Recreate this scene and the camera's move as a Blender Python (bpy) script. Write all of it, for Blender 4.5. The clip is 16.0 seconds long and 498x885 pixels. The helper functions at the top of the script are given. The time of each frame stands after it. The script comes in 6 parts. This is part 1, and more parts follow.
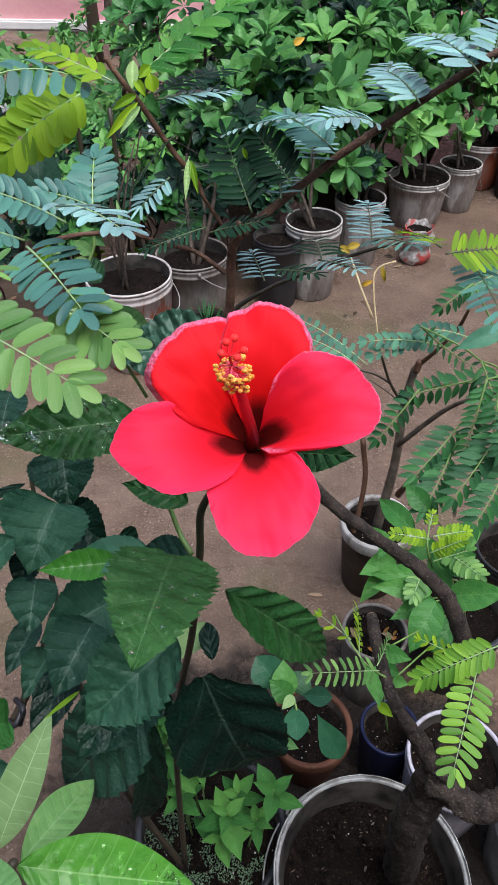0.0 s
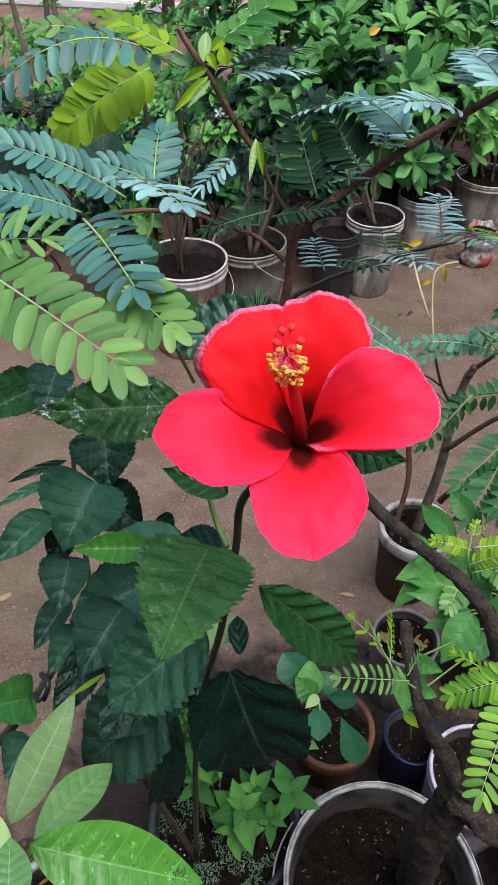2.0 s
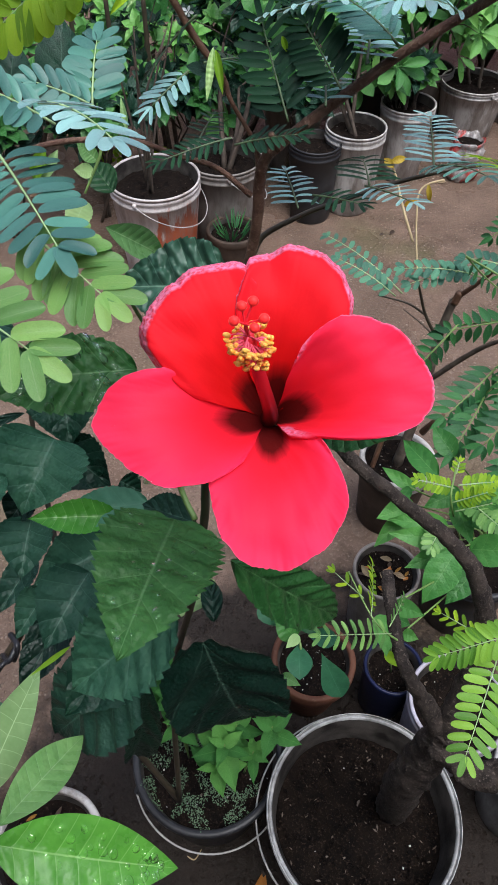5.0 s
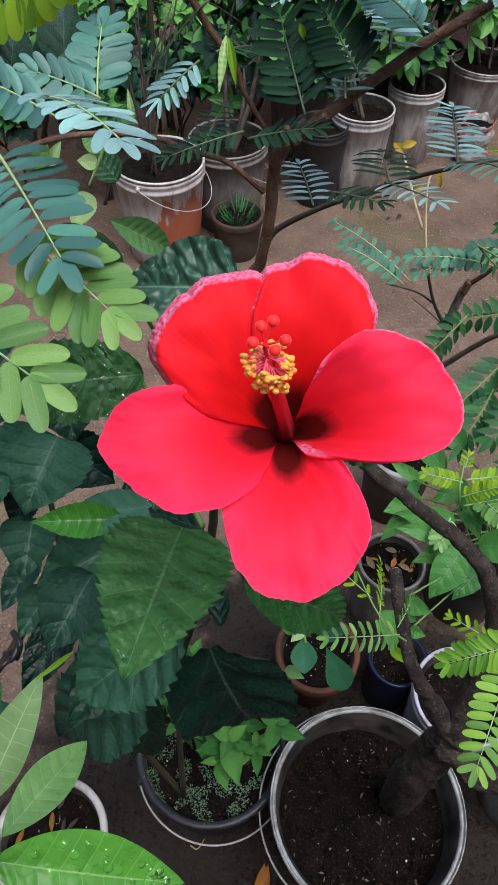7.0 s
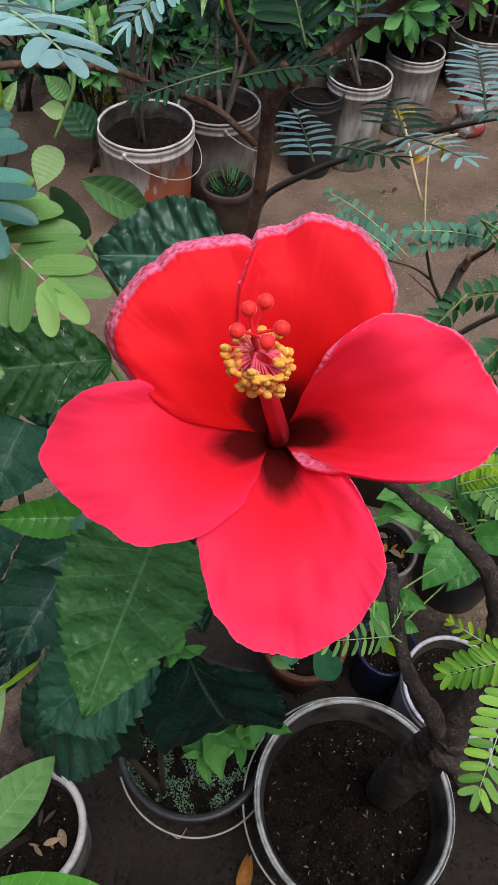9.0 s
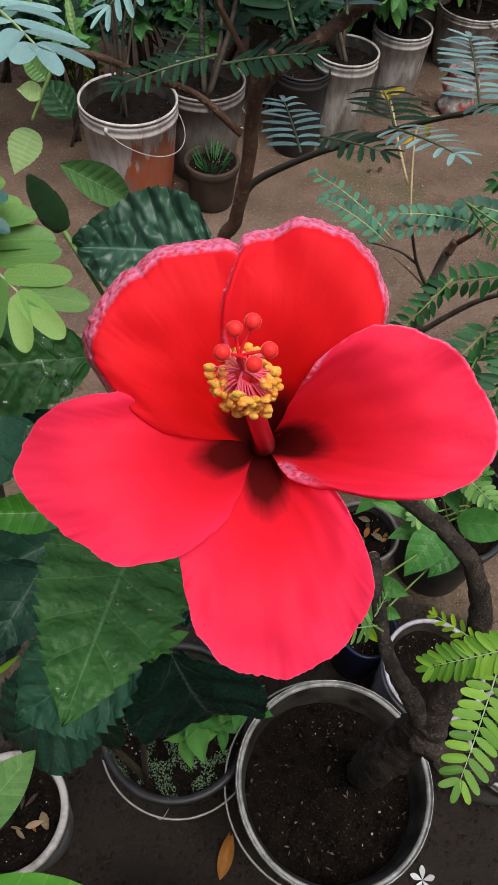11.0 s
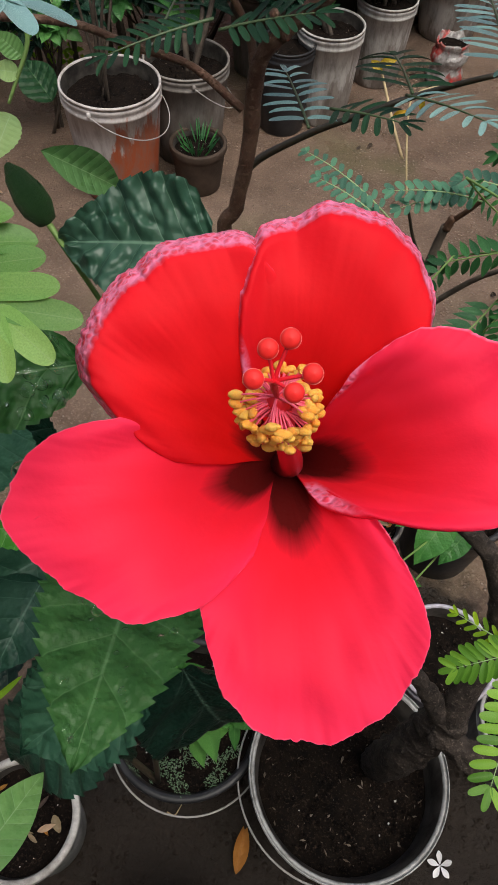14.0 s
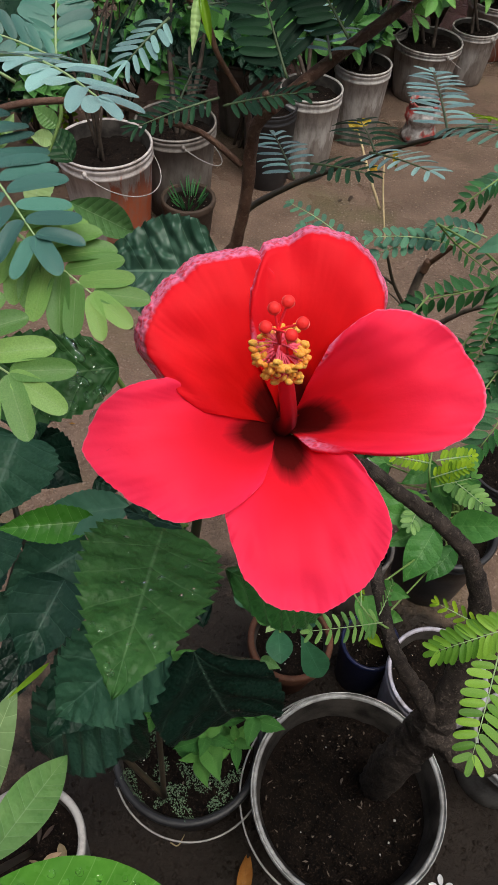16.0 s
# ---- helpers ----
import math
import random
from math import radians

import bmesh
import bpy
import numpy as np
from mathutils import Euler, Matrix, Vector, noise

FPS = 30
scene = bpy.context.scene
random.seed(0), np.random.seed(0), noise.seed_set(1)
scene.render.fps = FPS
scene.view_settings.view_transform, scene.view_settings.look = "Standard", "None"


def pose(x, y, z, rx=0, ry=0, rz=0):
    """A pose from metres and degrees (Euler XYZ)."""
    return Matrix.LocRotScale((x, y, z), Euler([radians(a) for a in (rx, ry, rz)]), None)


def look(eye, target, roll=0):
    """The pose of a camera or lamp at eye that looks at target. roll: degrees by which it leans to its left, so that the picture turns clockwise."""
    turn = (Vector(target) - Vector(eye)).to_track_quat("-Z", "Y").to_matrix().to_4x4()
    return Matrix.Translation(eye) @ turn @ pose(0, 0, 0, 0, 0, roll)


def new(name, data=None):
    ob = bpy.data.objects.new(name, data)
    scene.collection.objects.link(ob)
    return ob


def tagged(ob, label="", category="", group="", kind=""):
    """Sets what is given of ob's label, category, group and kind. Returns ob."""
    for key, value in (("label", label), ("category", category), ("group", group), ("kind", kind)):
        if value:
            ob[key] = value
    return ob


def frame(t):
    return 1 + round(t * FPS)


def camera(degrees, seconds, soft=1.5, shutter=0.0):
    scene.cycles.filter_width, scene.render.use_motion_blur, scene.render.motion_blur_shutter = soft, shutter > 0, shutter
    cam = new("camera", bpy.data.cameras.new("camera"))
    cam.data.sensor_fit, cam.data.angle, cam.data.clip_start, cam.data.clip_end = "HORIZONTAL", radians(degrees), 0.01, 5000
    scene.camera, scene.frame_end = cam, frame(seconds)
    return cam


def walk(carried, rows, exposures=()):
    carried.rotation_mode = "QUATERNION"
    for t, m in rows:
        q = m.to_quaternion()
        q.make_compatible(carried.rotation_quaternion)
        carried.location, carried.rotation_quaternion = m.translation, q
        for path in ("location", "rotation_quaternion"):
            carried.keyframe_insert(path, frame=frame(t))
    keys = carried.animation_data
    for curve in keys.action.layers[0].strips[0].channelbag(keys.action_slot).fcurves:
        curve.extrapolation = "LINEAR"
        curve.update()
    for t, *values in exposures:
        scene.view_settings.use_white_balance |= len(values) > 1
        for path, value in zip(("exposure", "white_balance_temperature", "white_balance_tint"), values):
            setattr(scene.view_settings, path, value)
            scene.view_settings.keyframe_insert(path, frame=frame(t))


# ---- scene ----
cam = camera(39.4, 16.0)
PATH = [
    (0, (0.216, 0.194, 1.459), (0.052, 1.655, 0.103), -0.6),
    (0.5, (0.215, 0.192, 1.461), (-0.033, 1.654, 0.119), 0.2),
    (1, (0.213, 0.195, 1.458), (-0.104, 1.635, 0.106), -0.2),
    (1.5, (0.215, 0.2, 1.455), (-0.093, 1.646, 0.108), 0.1),
    (2, (0.212, 0.205, 1.45), (-0.068, 1.63, 0.076), 0.6),
    (2.5, (0.214, 0.209, 1.446), (-0.045, 1.617, 0.05), 0.3),
    (3, (0.216, 0.207, 1.445), (-0.033, 1.612, 0.044), 0.2),
    (3.5, (0.214, 0.206, 1.445), (-0.043, 1.602, 0.036), 0.1),
    (4, (0.212, 0.221, 1.447), (-0.019, 1.58, -0.002), 0.4),
    (4.5, (0.21, 0.241, 1.438), (-0.006, 1.556, -0.054), 0.7),
    (4.7, (0.21, 0.249, 1.435), (0.009, 1.545, -0.074), 1.2),
    (6.8, (0.204, 0.274, 1.433), (0.018, 1.512, -0.127), 1.5),
    (7, (0.202, 0.277, 1.431), (0.007, 1.514, -0.129), 1.4),
    (7.5, (0.201, 0.285, 1.426), (0.019, 1.516, -0.139), 2.3),
    (8, (0.199, 0.294, 1.416), (0.048, 1.508, -0.166), 3.3),
    (8.5, (0.201, 0.301, 1.409), (0.055, 1.492, -0.191), 3.4),
    (9, (0.197, 0.316, 1.398), (0.045, 1.503, -0.204), 3.4),
    (9.2, (0.197, 0.319, 1.393), (0.071, 1.495, -0.22), 4.4),
    (11.3, (0.193, 0.332, 1.398), (0.101, 1.464, -0.248), 5.8),
    (11.5, (0.191, 0.336, 1.394), (0.092, 1.438, -0.272), 5.8),
    (12, (0.19, 0.337, 1.392), (0.094, 1.431, -0.279), 6.1),
    (12.5, (0.195, 0.347, 1.385), (0.088, 1.447, -0.282), 5.5),
    (13, (0.187, 0.357, 1.377), (0.101, 1.434, -0.306), 6.3),
    (13.5, (0.183, 0.355, 1.379), (0.115, 1.458, -0.288), 6.2),
    (14, (0.185, 0.35, 1.381), (0.11, 1.46, -0.28), 4.3),
    (14.5, (0.181, 0.341, 1.385), (0.102, 1.467, -0.266), 4.0),
    (15, (0.183, 0.328, 1.393), (0.122, 1.473, -0.246), 4.5),
    (15.5, (0.183, 0.309, 1.399), (0.118, 1.46, -0.235), 4.2),
    (16, (0.185, 0.292, 1.414), (0.119, 1.517, -0.166), 3.7),
]

walk(cam, [(t, look(eye, target, roll)) for t, eye, target, roll in PATH], exposures=[(0.0, 1.24, 6100, 10), (4.5, 1.24, 6100, 10), (9.0, 0.95, 6300, 9), (12.5, 0.82, 6850, 7), (16.0, 0.81, 6800, 8)])

# ---------------------------------------------------------------- light: overcast sky after rain
SUN_UP, SUN_TURN = 70.0, 140.0
world = bpy.data.worlds.new("sky")
scene.world = world
world.use_nodes = True
wn, wl = world.node_tree.nodes, world.node_tree.links
sky = wn.new("ShaderNodeTexSky")
sky.sky_type, sky.sun_disc = "NISHITA", False
sky.sun_elevation, sky.sun_rotation = radians(SUN_UP), radians(SUN_TURN)
sky.air_density, sky.dust_density, sky.ozone_density = 1.0, 4.0, 1.0
cloud = wn.new("ShaderNodeHueSaturation")
cloud.inputs["Saturation"].default_value = 0.8
wl.new(sky.outputs[0], cloud.inputs["Color"])
wl.new(cloud.outputs[0], wn["Background"].inputs["Color"])
wn["Background"].inputs["Strength"].default_value = 0.085
sun = new("sun", bpy.data.lights.new("sun", "SUN"))
sun.data.energy, sun.data.angle, sun.data.color = 1.5, radians(46), (1.0, 0.985, 0.96)
turn = radians(SUN_TURN)
sun.matrix_world = look((0, 0, 6), (-math.sin(turn) * math.cos(radians(SUN_UP)), -math.cos(turn) * math.cos(radians(SUN_UP)), 6 - math.sin(radians(SUN_UP))))


# ---------------------------------------------------------------- materials
class Nodes:
    """A short way to wire a node material."""

    def __init__(self, name):
        self.mat = bpy.data.materials.new(name)
        self.mat.use_nodes = True
        self.tree = self.mat.node_tree
        self.bsdf = self.tree.nodes["Principled BSDF"]
        self.out = self.tree.nodes["Material Output"]

    def add(self, kind, **values):
        node = self.tree.nodes.new("ShaderNode" + kind)
        for key, value in values.items():
            if key == "operation":
                node.operation = value
            elif key == "blend":
                node.data_type, node.blend_type = "RGBA", value
            else:
                node.inputs[key.replace("_", " ")].default_value = value
        return node

    def link(self, a, b):
        self.tree.links.new(a, b)

    def math(self, operation, a, b=None, c=None):
        node = self.add("Math", operation=operation)
        for i, v in enumerate((a, b, c)):
            if v is None:
                continue
            if isinstance(v, (int, float)):
                node.inputs[i].default_value = v
            else:
                self.link(v, node.inputs[i])
        return node.outputs[0]

    def mix(self, fac, a, b, blend="MIX"):
        node = self.add("Mix", blend=blend)
        for i, v in ((0, fac), (6, a), (7, b)):
            if isinstance(v, (int, float)):
                node.inputs[i].default_value = v
            elif isinstance(v, tuple):
                node.inputs[i].default_value = (*v, 1)
            else:
                self.link(v, node.inputs[i])
        return node.outputs[2]

    def noise(self, scale, detail=4.0, rough=0.55, space="Object"):
        coord = self.add("TexCoord")
        node = self.add("TexNoise", Scale=scale, Detail=detail, Roughness=rough)
        self.link(coord.outputs[space], node.inputs["Vector"])
        return node.outputs["Fac"]

    def ramp(self, value, lo, hi):
        node = self.add("MapRange")
        node.inputs[1].default_value, node.inputs[2].default_value = lo, hi
        self.link(value, node.inputs[0])
        return node.outputs[0]

    def bump(self, height, strength, distance):
        node = self.add("Bump", Strength=strength, Distance=distance)
        self.link(height, node.inputs["Height"])
        self.link(node.outputs[0], self.bsdf.inputs["Normal"])
        return node.outputs[0]

    def paint(self, colour, rough=None, metal=0.0):
        self.link(colour, self.bsdf.inputs["Base Color"])
        if rough is not None:
            if isinstance(rough, (int, float)):
                self.bsdf.inputs["Roughness"].default_value = rough
            else:
                self.link(rough, self.bsdf.inputs["Roughness"])
        self.bsdf.inputs["Metallic"].default_value = metal
        return self.mat


def blotched(name, a, b, scale, rough=0.6, fine=None, bump=0.0, spread=(0.35, 0.65), metal=0.0, third=None, gloss=0.3):
    """Two colours mottled at one size, a third at a finer one, with relief."""
    n = Nodes(name)
    big = n.ramp(n.noise(scale), *spread)
    colour = n.mix(big, a, b)
    small = n.noise(fine or scale * 7, 6.0, 0.65)
    if third:
        colour = n.mix(n.ramp(small, 0.55, 0.72), colour, third)
    else:
        colour = n.mix(0.35, colour, n.mix(small, (0.25, 0.25, 0.25), (0.9, 0.9, 0.9)), "OVERLAY")
    if bump:
        n.bump(small, bump, 0.004)
    rough_map = n.math("MULTIPLY_ADD", small, 0.25, rough - 0.12)
    n.bsdf.inputs["Specular IOR Level"].default_value = gloss
    return n.paint(colour, rough_map, metal)


def leaf_material(name, dark, light, vein, ribs=7.0, slant=0.9, rough=0.35, vein_amount=0.5, relief=0.5, glow=0.25, spots=0.0, net=330.0, shine=0.27):
    """A leaf: mottled green, midrib and side veins along its own length, thin enough to let light through."""
    n = Nodes(name)
    uv = n.add("UVMap")
    xy = n.add("SeparateXYZ")
    n.link(uv.outputs[0], xy.inputs[0])
    across = n.math("MULTIPLY", n.math("ABSOLUTE", n.math("SUBTRACT", xy.outputs[0], 0.5)), 2.0)
    along = xy.outputs[1]
    wobble = n.math("MULTIPLY", n.noise(40.0, 3.0), 0.16)
    phase = n.math("ADD", n.math("SUBTRACT", n.math("MULTIPLY", along, ribs), n.math("MULTIPLY", n.math("POWER", across, 0.8), slant)), wobble)
    side = n.math("PINGPONG", phase, 0.5)
    line = n.math("SUBTRACT", 1.0, n.ramp(side, 0.006, 0.036))
    rib = n.math("SUBTRACT", 1.0, n.ramp(across, 0.011, 0.034))
    veins = n.math("MAXIMUM", n.math("MULTIPLY", line, 0.60), rib)
    coord = n.add("TexCoord")
    cells = n.add("TexVoronoi", Scale=net)
    cells.feature = "SMOOTH_F1"
    n.link(coord.outputs["Object"], cells.inputs["Vector"])
    info = n.add("ObjectInfo")
    cloudy = n.ramp(n.noise(45.0, 8.0, 0.65), 0.32, 0.68)
    body = n.mix(cloudy, dark, light)
    vary = n.add("HueSaturation")
    n.link(body, vary.inputs["Color"])
    n.link(n.math("MULTIPLY_ADD", info.outputs["Random"], 0.75, 0.62), vary.inputs["Value"])
    n.link(n.math("MULTIPLY_ADD", info.outputs["Random"], -0.03, 0.515), vary.inputs["Hue"])
    colour = n.mix(n.math("MULTIPLY", veins, vein_amount), vary.outputs[0], vein)
    if spots:
        speck = n.ramp(n.noise(160.0, 2.0), 0.66, 0.72)
        colour = n.mix(n.math("MULTIPLY", speck, spots), colour, (0.22, 0.24, 0.12))
    fine = n.noise(900.0, 3.0)
    pucker = n.math("SUBTRACT", 1.0, cells.outputs["Distance"])
    height = n.math("ADD", n.math("MULTIPLY", n.math("POWER", side, 0.6), 1.5), n.math("ADD", n.math("MULTIPLY", fine, 0.2), n.math("MULTIPLY", n.noise(260.0, 5.0, 0.65), 0.35)))
    height = n.math("ADD", height, n.math("MULTIPLY", pucker, 0.8))
    normal = n.bump(height, relief, 0.0013)
    wet = n.ramp(n.noise(70.0, 3.0, 0.6), 0.40, 0.62)
    n.paint(colour, n.math("MULTIPLY_ADD", wet, 0.22, rough - 0.06))
    n.bsdf.inputs["Specular IOR Level"].default_value = shine
    through_light = n.add("BsdfTranslucent")
    n.link(colour, through_light.inputs["Color"])
    blend = n.add("MixShader")
    blend.inputs[0].default_value = glow
    n.link(n.bsdf.outputs[0], blend.inputs[1])
    n.link(through_light.outputs[0], blend.inputs[2])
    n.link(blend.outputs[0], n.out.inputs["Surface"])
    return n.mat


def petal_material(name, body_in, body_out, lip=2.0, folds=()):
    """A petal: veined red, a dark lobe at its foot, and wet beaded skin where its edge turns over, its sheen painted
    pale pink.
    """
    n = Nodes(name)
    uv = n.add("UVMap")
    xy = n.add("SeparateXYZ")
    n.link(uv.outputs[0], xy.inputs[0])
    streak = n.add("TexNoise", Scale=1.0, Detail=4.0)
    stretch = n.add("Mapping")
    stretch.inputs["Scale"].default_value = (30.0, 1.6, 1.0)
    n.link(uv.outputs[0], stretch.inputs[0])
    n.link(stretch.outputs[0], streak.inputs["Vector"])
    side = n.math("MULTIPLY", n.math("ABSOLUTE", n.math("SUBTRACT", xy.outputs[0], 0.5)), 2.0)
    along = n.math("ADD", xy.outputs[1], n.math("MULTIPLY", n.math("SUBTRACT", streak.outputs["Fac"], 0.5), 0.045))
    along = n.math("ADD", along, n.math("MULTIPLY", n.math("POWER", side, 2.0), 0.09))
    eye = n.ramp(along, 0.33, 0.22)
    body = n.mix(n.ramp(xy.outputs[1], 0.4, 1.0), body_in, body_out)
    body = n.mix(n.math("MULTIPLY", n.ramp(n.noise(35.0, 3.0), 0.4, 0.7), 0.25), body, tuple(c * 0.82 for c in body_in))
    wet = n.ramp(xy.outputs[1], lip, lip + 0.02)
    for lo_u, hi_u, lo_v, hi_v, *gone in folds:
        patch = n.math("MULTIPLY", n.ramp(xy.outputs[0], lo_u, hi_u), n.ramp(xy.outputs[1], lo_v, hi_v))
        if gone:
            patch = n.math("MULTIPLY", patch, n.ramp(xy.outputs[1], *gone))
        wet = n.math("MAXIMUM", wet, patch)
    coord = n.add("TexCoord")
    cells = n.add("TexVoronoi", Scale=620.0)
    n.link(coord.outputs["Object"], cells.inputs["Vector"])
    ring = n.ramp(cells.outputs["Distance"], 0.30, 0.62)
    bead_sheen = n.math("MAXIMUM", n.math("MULTIPLY", ring, 0.8), n.math("MULTIPLY", n.ramp(n.noise(380.0, 2.0), 0.45, 0.65), 0.75))
    # wet gloss painted as pale pink beads, besides the coat below
    body = n.mix(n.math("MULTIPLY", wet, n.math("MULTIPLY_ADD", bead_sheen, 0.75, 0.2)), body, (1.0, 0.34, 0.60))
    colour = n.mix(n.math("MULTIPLY", eye, 0.97), body, (0.105, 0.007, 0.006))
    height = n.math("ADD", n.math("MULTIPLY", streak.outputs["Fac"], 0.28), n.math("MULTIPLY", n.noise(700.0, 2.0), 0.3))
    height = n.math("ADD", height, n.math("MULTIPLY", n.math("MULTIPLY", wet, cells.outputs["Distance"]), -4.0))
    relief = n.bump(height, 0.28, 0.0010)
    n.paint(colour, 0.6)
    n.bsdf.inputs["Specular IOR Level"].default_value = 0.12
    n.link(n.math("MULTIPLY", wet, 0.7), n.bsdf.inputs["Coat Weight"])
    n.bsdf.inputs["Coat Roughness"].default_value = 0.06
    n.link(relief, n.bsdf.inputs["Coat Normal"])
    through_light = n.add("BsdfTranslucent")
    n.link(colour, through_light.inputs["Color"])
    blend = n.add("MixShader")
    blend.inputs[0].default_value = 0.3
    n.link(n.bsdf.outputs[0], blend.inputs[1])
    n.link(through_light.outputs[0], blend.inputs[2])
    n.link(blend.outputs[0], n.out.inputs["Surface"])
    return n.mat


def plain(name, colour, rough=0.5, coat=0.0, transmission=0.0):
    n = Nodes(name)
    shade = n.mix(n.ramp(n.noise(60.0), 0.3, 0.7), tuple(c * 0.82 for c in colour), tuple(min(1, c * 1.12) for c in colour))
    n.paint(shade, rough)
    n.bsdf.inputs["Coat Weight"].default_value = coat
    n.bsdf.inputs["Transmission Weight"].default_value = transmission
    return n.mat


def velvet(name, colour, edge):
    """A soft surface whose fuzz lightens its outline."""
    n = Nodes(name)
    n.paint(n.mix(n.ramp(n.noise(900.0), 0.3, 0.7), tuple(c * 0.8 for c in colour), colour), 0.6)
    n.bsdf.inputs["Sheen Weight"].default_value = 1.0
    n.bsdf.inputs["Sheen Roughness"].default_value = 0.25
    n.bsdf.inputs["Sheen Tint"].default_value = (*edge, 1)
    return n.mat


def pollen_material():
    n = Nodes("pollen_yellow")
    info = n.add("ObjectInfo")
    colour = n.mix(n.ramp(info.outputs["Random"], 0.2, 0.8), (1.0, 0.36, 0.02), (1.0, 0.52, 0.07))
    colour = n.mix(n.ramp(n.noise(900.0, 4.0), 0.5, 0.7), colour, (1.0, 0.74, 0.32))
    n.bump(n.noise(2500.0, 3.0), 0.5, 0.0004)
    n.paint(colour, 0.65)
    n.bsdf.inputs["Subsurface Weight"].default_value = 0.2
    n.bsdf.inputs["Subsurface Radius"].default_value = (1.0, 0.6, 0.2)
    n.bsdf.inputs["Subsurface Scale"].default_value = 0.0006
    return n.mat


def column_material():
    """Red above, maroon where it rises out of the dark throat."""
    n = Nodes("red_column")
    coord = n.add("TexCoord")
    xyz = n.add("SeparateXYZ")
    n.link(coord.outputs["Object"], xyz.inputs[0])
    return n.paint(n.mix(n.ramp(xyz.outputs[2], 0.035, 0.075), (0.10, 0.002, 0.006), (0.70, 0.012, 0.025)), 0.45)


def bag_material():
    """Dirty printed film: grey white with red print, soil on its folds."""
    n = Nodes("printed_film")
    colour = n.mix(n.ramp(n.noise(14.0, 3.0), 0.50, 0.56), (0.40, 0.38, 0.37), (0.42, 0.035, 0.03))
    colour = n.mix(n.math("MULTIPLY", n.ramp(n.noise(40.0, 6.0, 0.7), 0.40, 0.62), 0.8), colour, (0.10, 0.08, 0.07))
    n.bump(n.noise(60.0, 4.0), 0.6, 0.01)
    return n.paint(colour, 0.35)


def floor_material():
    """Wet, worn concrete: pebbly grit that shows through a brown film, stains, moss, and a painted dark patch for the
    shade round the near pots.
    """
    n = Nodes("wet_concrete")
    coord = n.add("TexCoord")
    broad = n.ramp(n.noise(0.9, 5.0, 0.6), 0.35, 0.65)
    mid = n.ramp(n.noise(7.0, 6.0, 0.65), 0.35, 0.68)
    grit = n.noise(120.0, 6.0, 0.7)
    pebbles = n.add("TexVoronoi", Scale=95.0)
    warp = n.add("VectorMath")
    warp.operation = "ADD"
    jitter = n.add("TexNoise", Scale=60.0, Detail=3.0)
    shrink = n.add("VectorMath")
    shrink.operation = "SCALE"
    shrink.inputs["Scale"].default_value = 0.012
    n.link(coord.outputs["Object"], jitter.inputs["Vector"])
    n.link(jitter.outputs["Color"], shrink.inputs[0])
    n.link(coord.outputs["Object"], warp.inputs[0])
    n.link(shrink.outputs[0], warp.inputs[1])
    n.link(warp.outputs[0], pebbles.inputs["Vector"])
    stone = n.ramp(pebbles.outputs["Distance"], 0.42, 0.18)
    tone = n.add("SeparateColor")
    n.link(pebbles.outputs["Color"], tone.inputs[0])
    shown = n.math("MULTIPLY", stone, n.math("MULTIPLY", n.ramp(tone.outputs[0], 0.30, 0.8), n.ramp(n.noise(5.0, 4.0, 0.6), 0.36, 0.60)))
    base = n.mix(broad, (0.135, 0.088, 0.064), (0.225, 0.155, 0.118))
    base = n.mix(n.math("MULTIPLY", mid, 0.75), base, (0.070, 0.046, 0.033))
    base = n.mix(n.math("MULTIPLY", n.ramp(grit, 0.52, 0.68), 0.5), base, (0.32, 0.235, 0.18))
    base = n.mix(n.math("MULTIPLY", n.ramp(n.noise(2.3, 3.0), 0.54, 0.72), 0.55), base, (0.088, 0.094, 0.036))
    base = n.mix(n.math("MULTIPLY", shown, 0.9), base, n.mix(tone.outputs[1], (0.22, 0.15, 0.11), (0.44, 0.35, 0.29)))
    # dark patch round the near pots: shade put into the floor colour
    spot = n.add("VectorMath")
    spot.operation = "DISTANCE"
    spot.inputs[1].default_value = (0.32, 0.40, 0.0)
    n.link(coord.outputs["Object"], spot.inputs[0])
    painted_shade = n.ramp(n.math("MULTIPLY_ADD", n.noise(4.5, 6.0, 0.65), 0.95, spot.outputs["Value"]), 1.24, 1.08)
    base = n.mix(n.math("MULTIPLY", painted_shade, 0.95), base, n.mix(grit, (0.006, 0.0046, 0.0038), (0.020, 0.0145, 0.011)))
    rise = n.math("ADD", n.math("ADD", grit, n.math("MULTIPLY", mid, 1.2)), n.math("MULTIPLY", shown, 1.3))
    n.bump(rise, 0.9, 0.005)
    wet = n.ramp(n.noise(1.6, 4.0, 0.6), 0.38, 0.62)
    n.bsdf.inputs["Specular IOR Level"].default_value = 0.22
    n.paint(base, n.math("MULTIPLY_ADD", wet, 0.34, 0.18))
    return n.mat


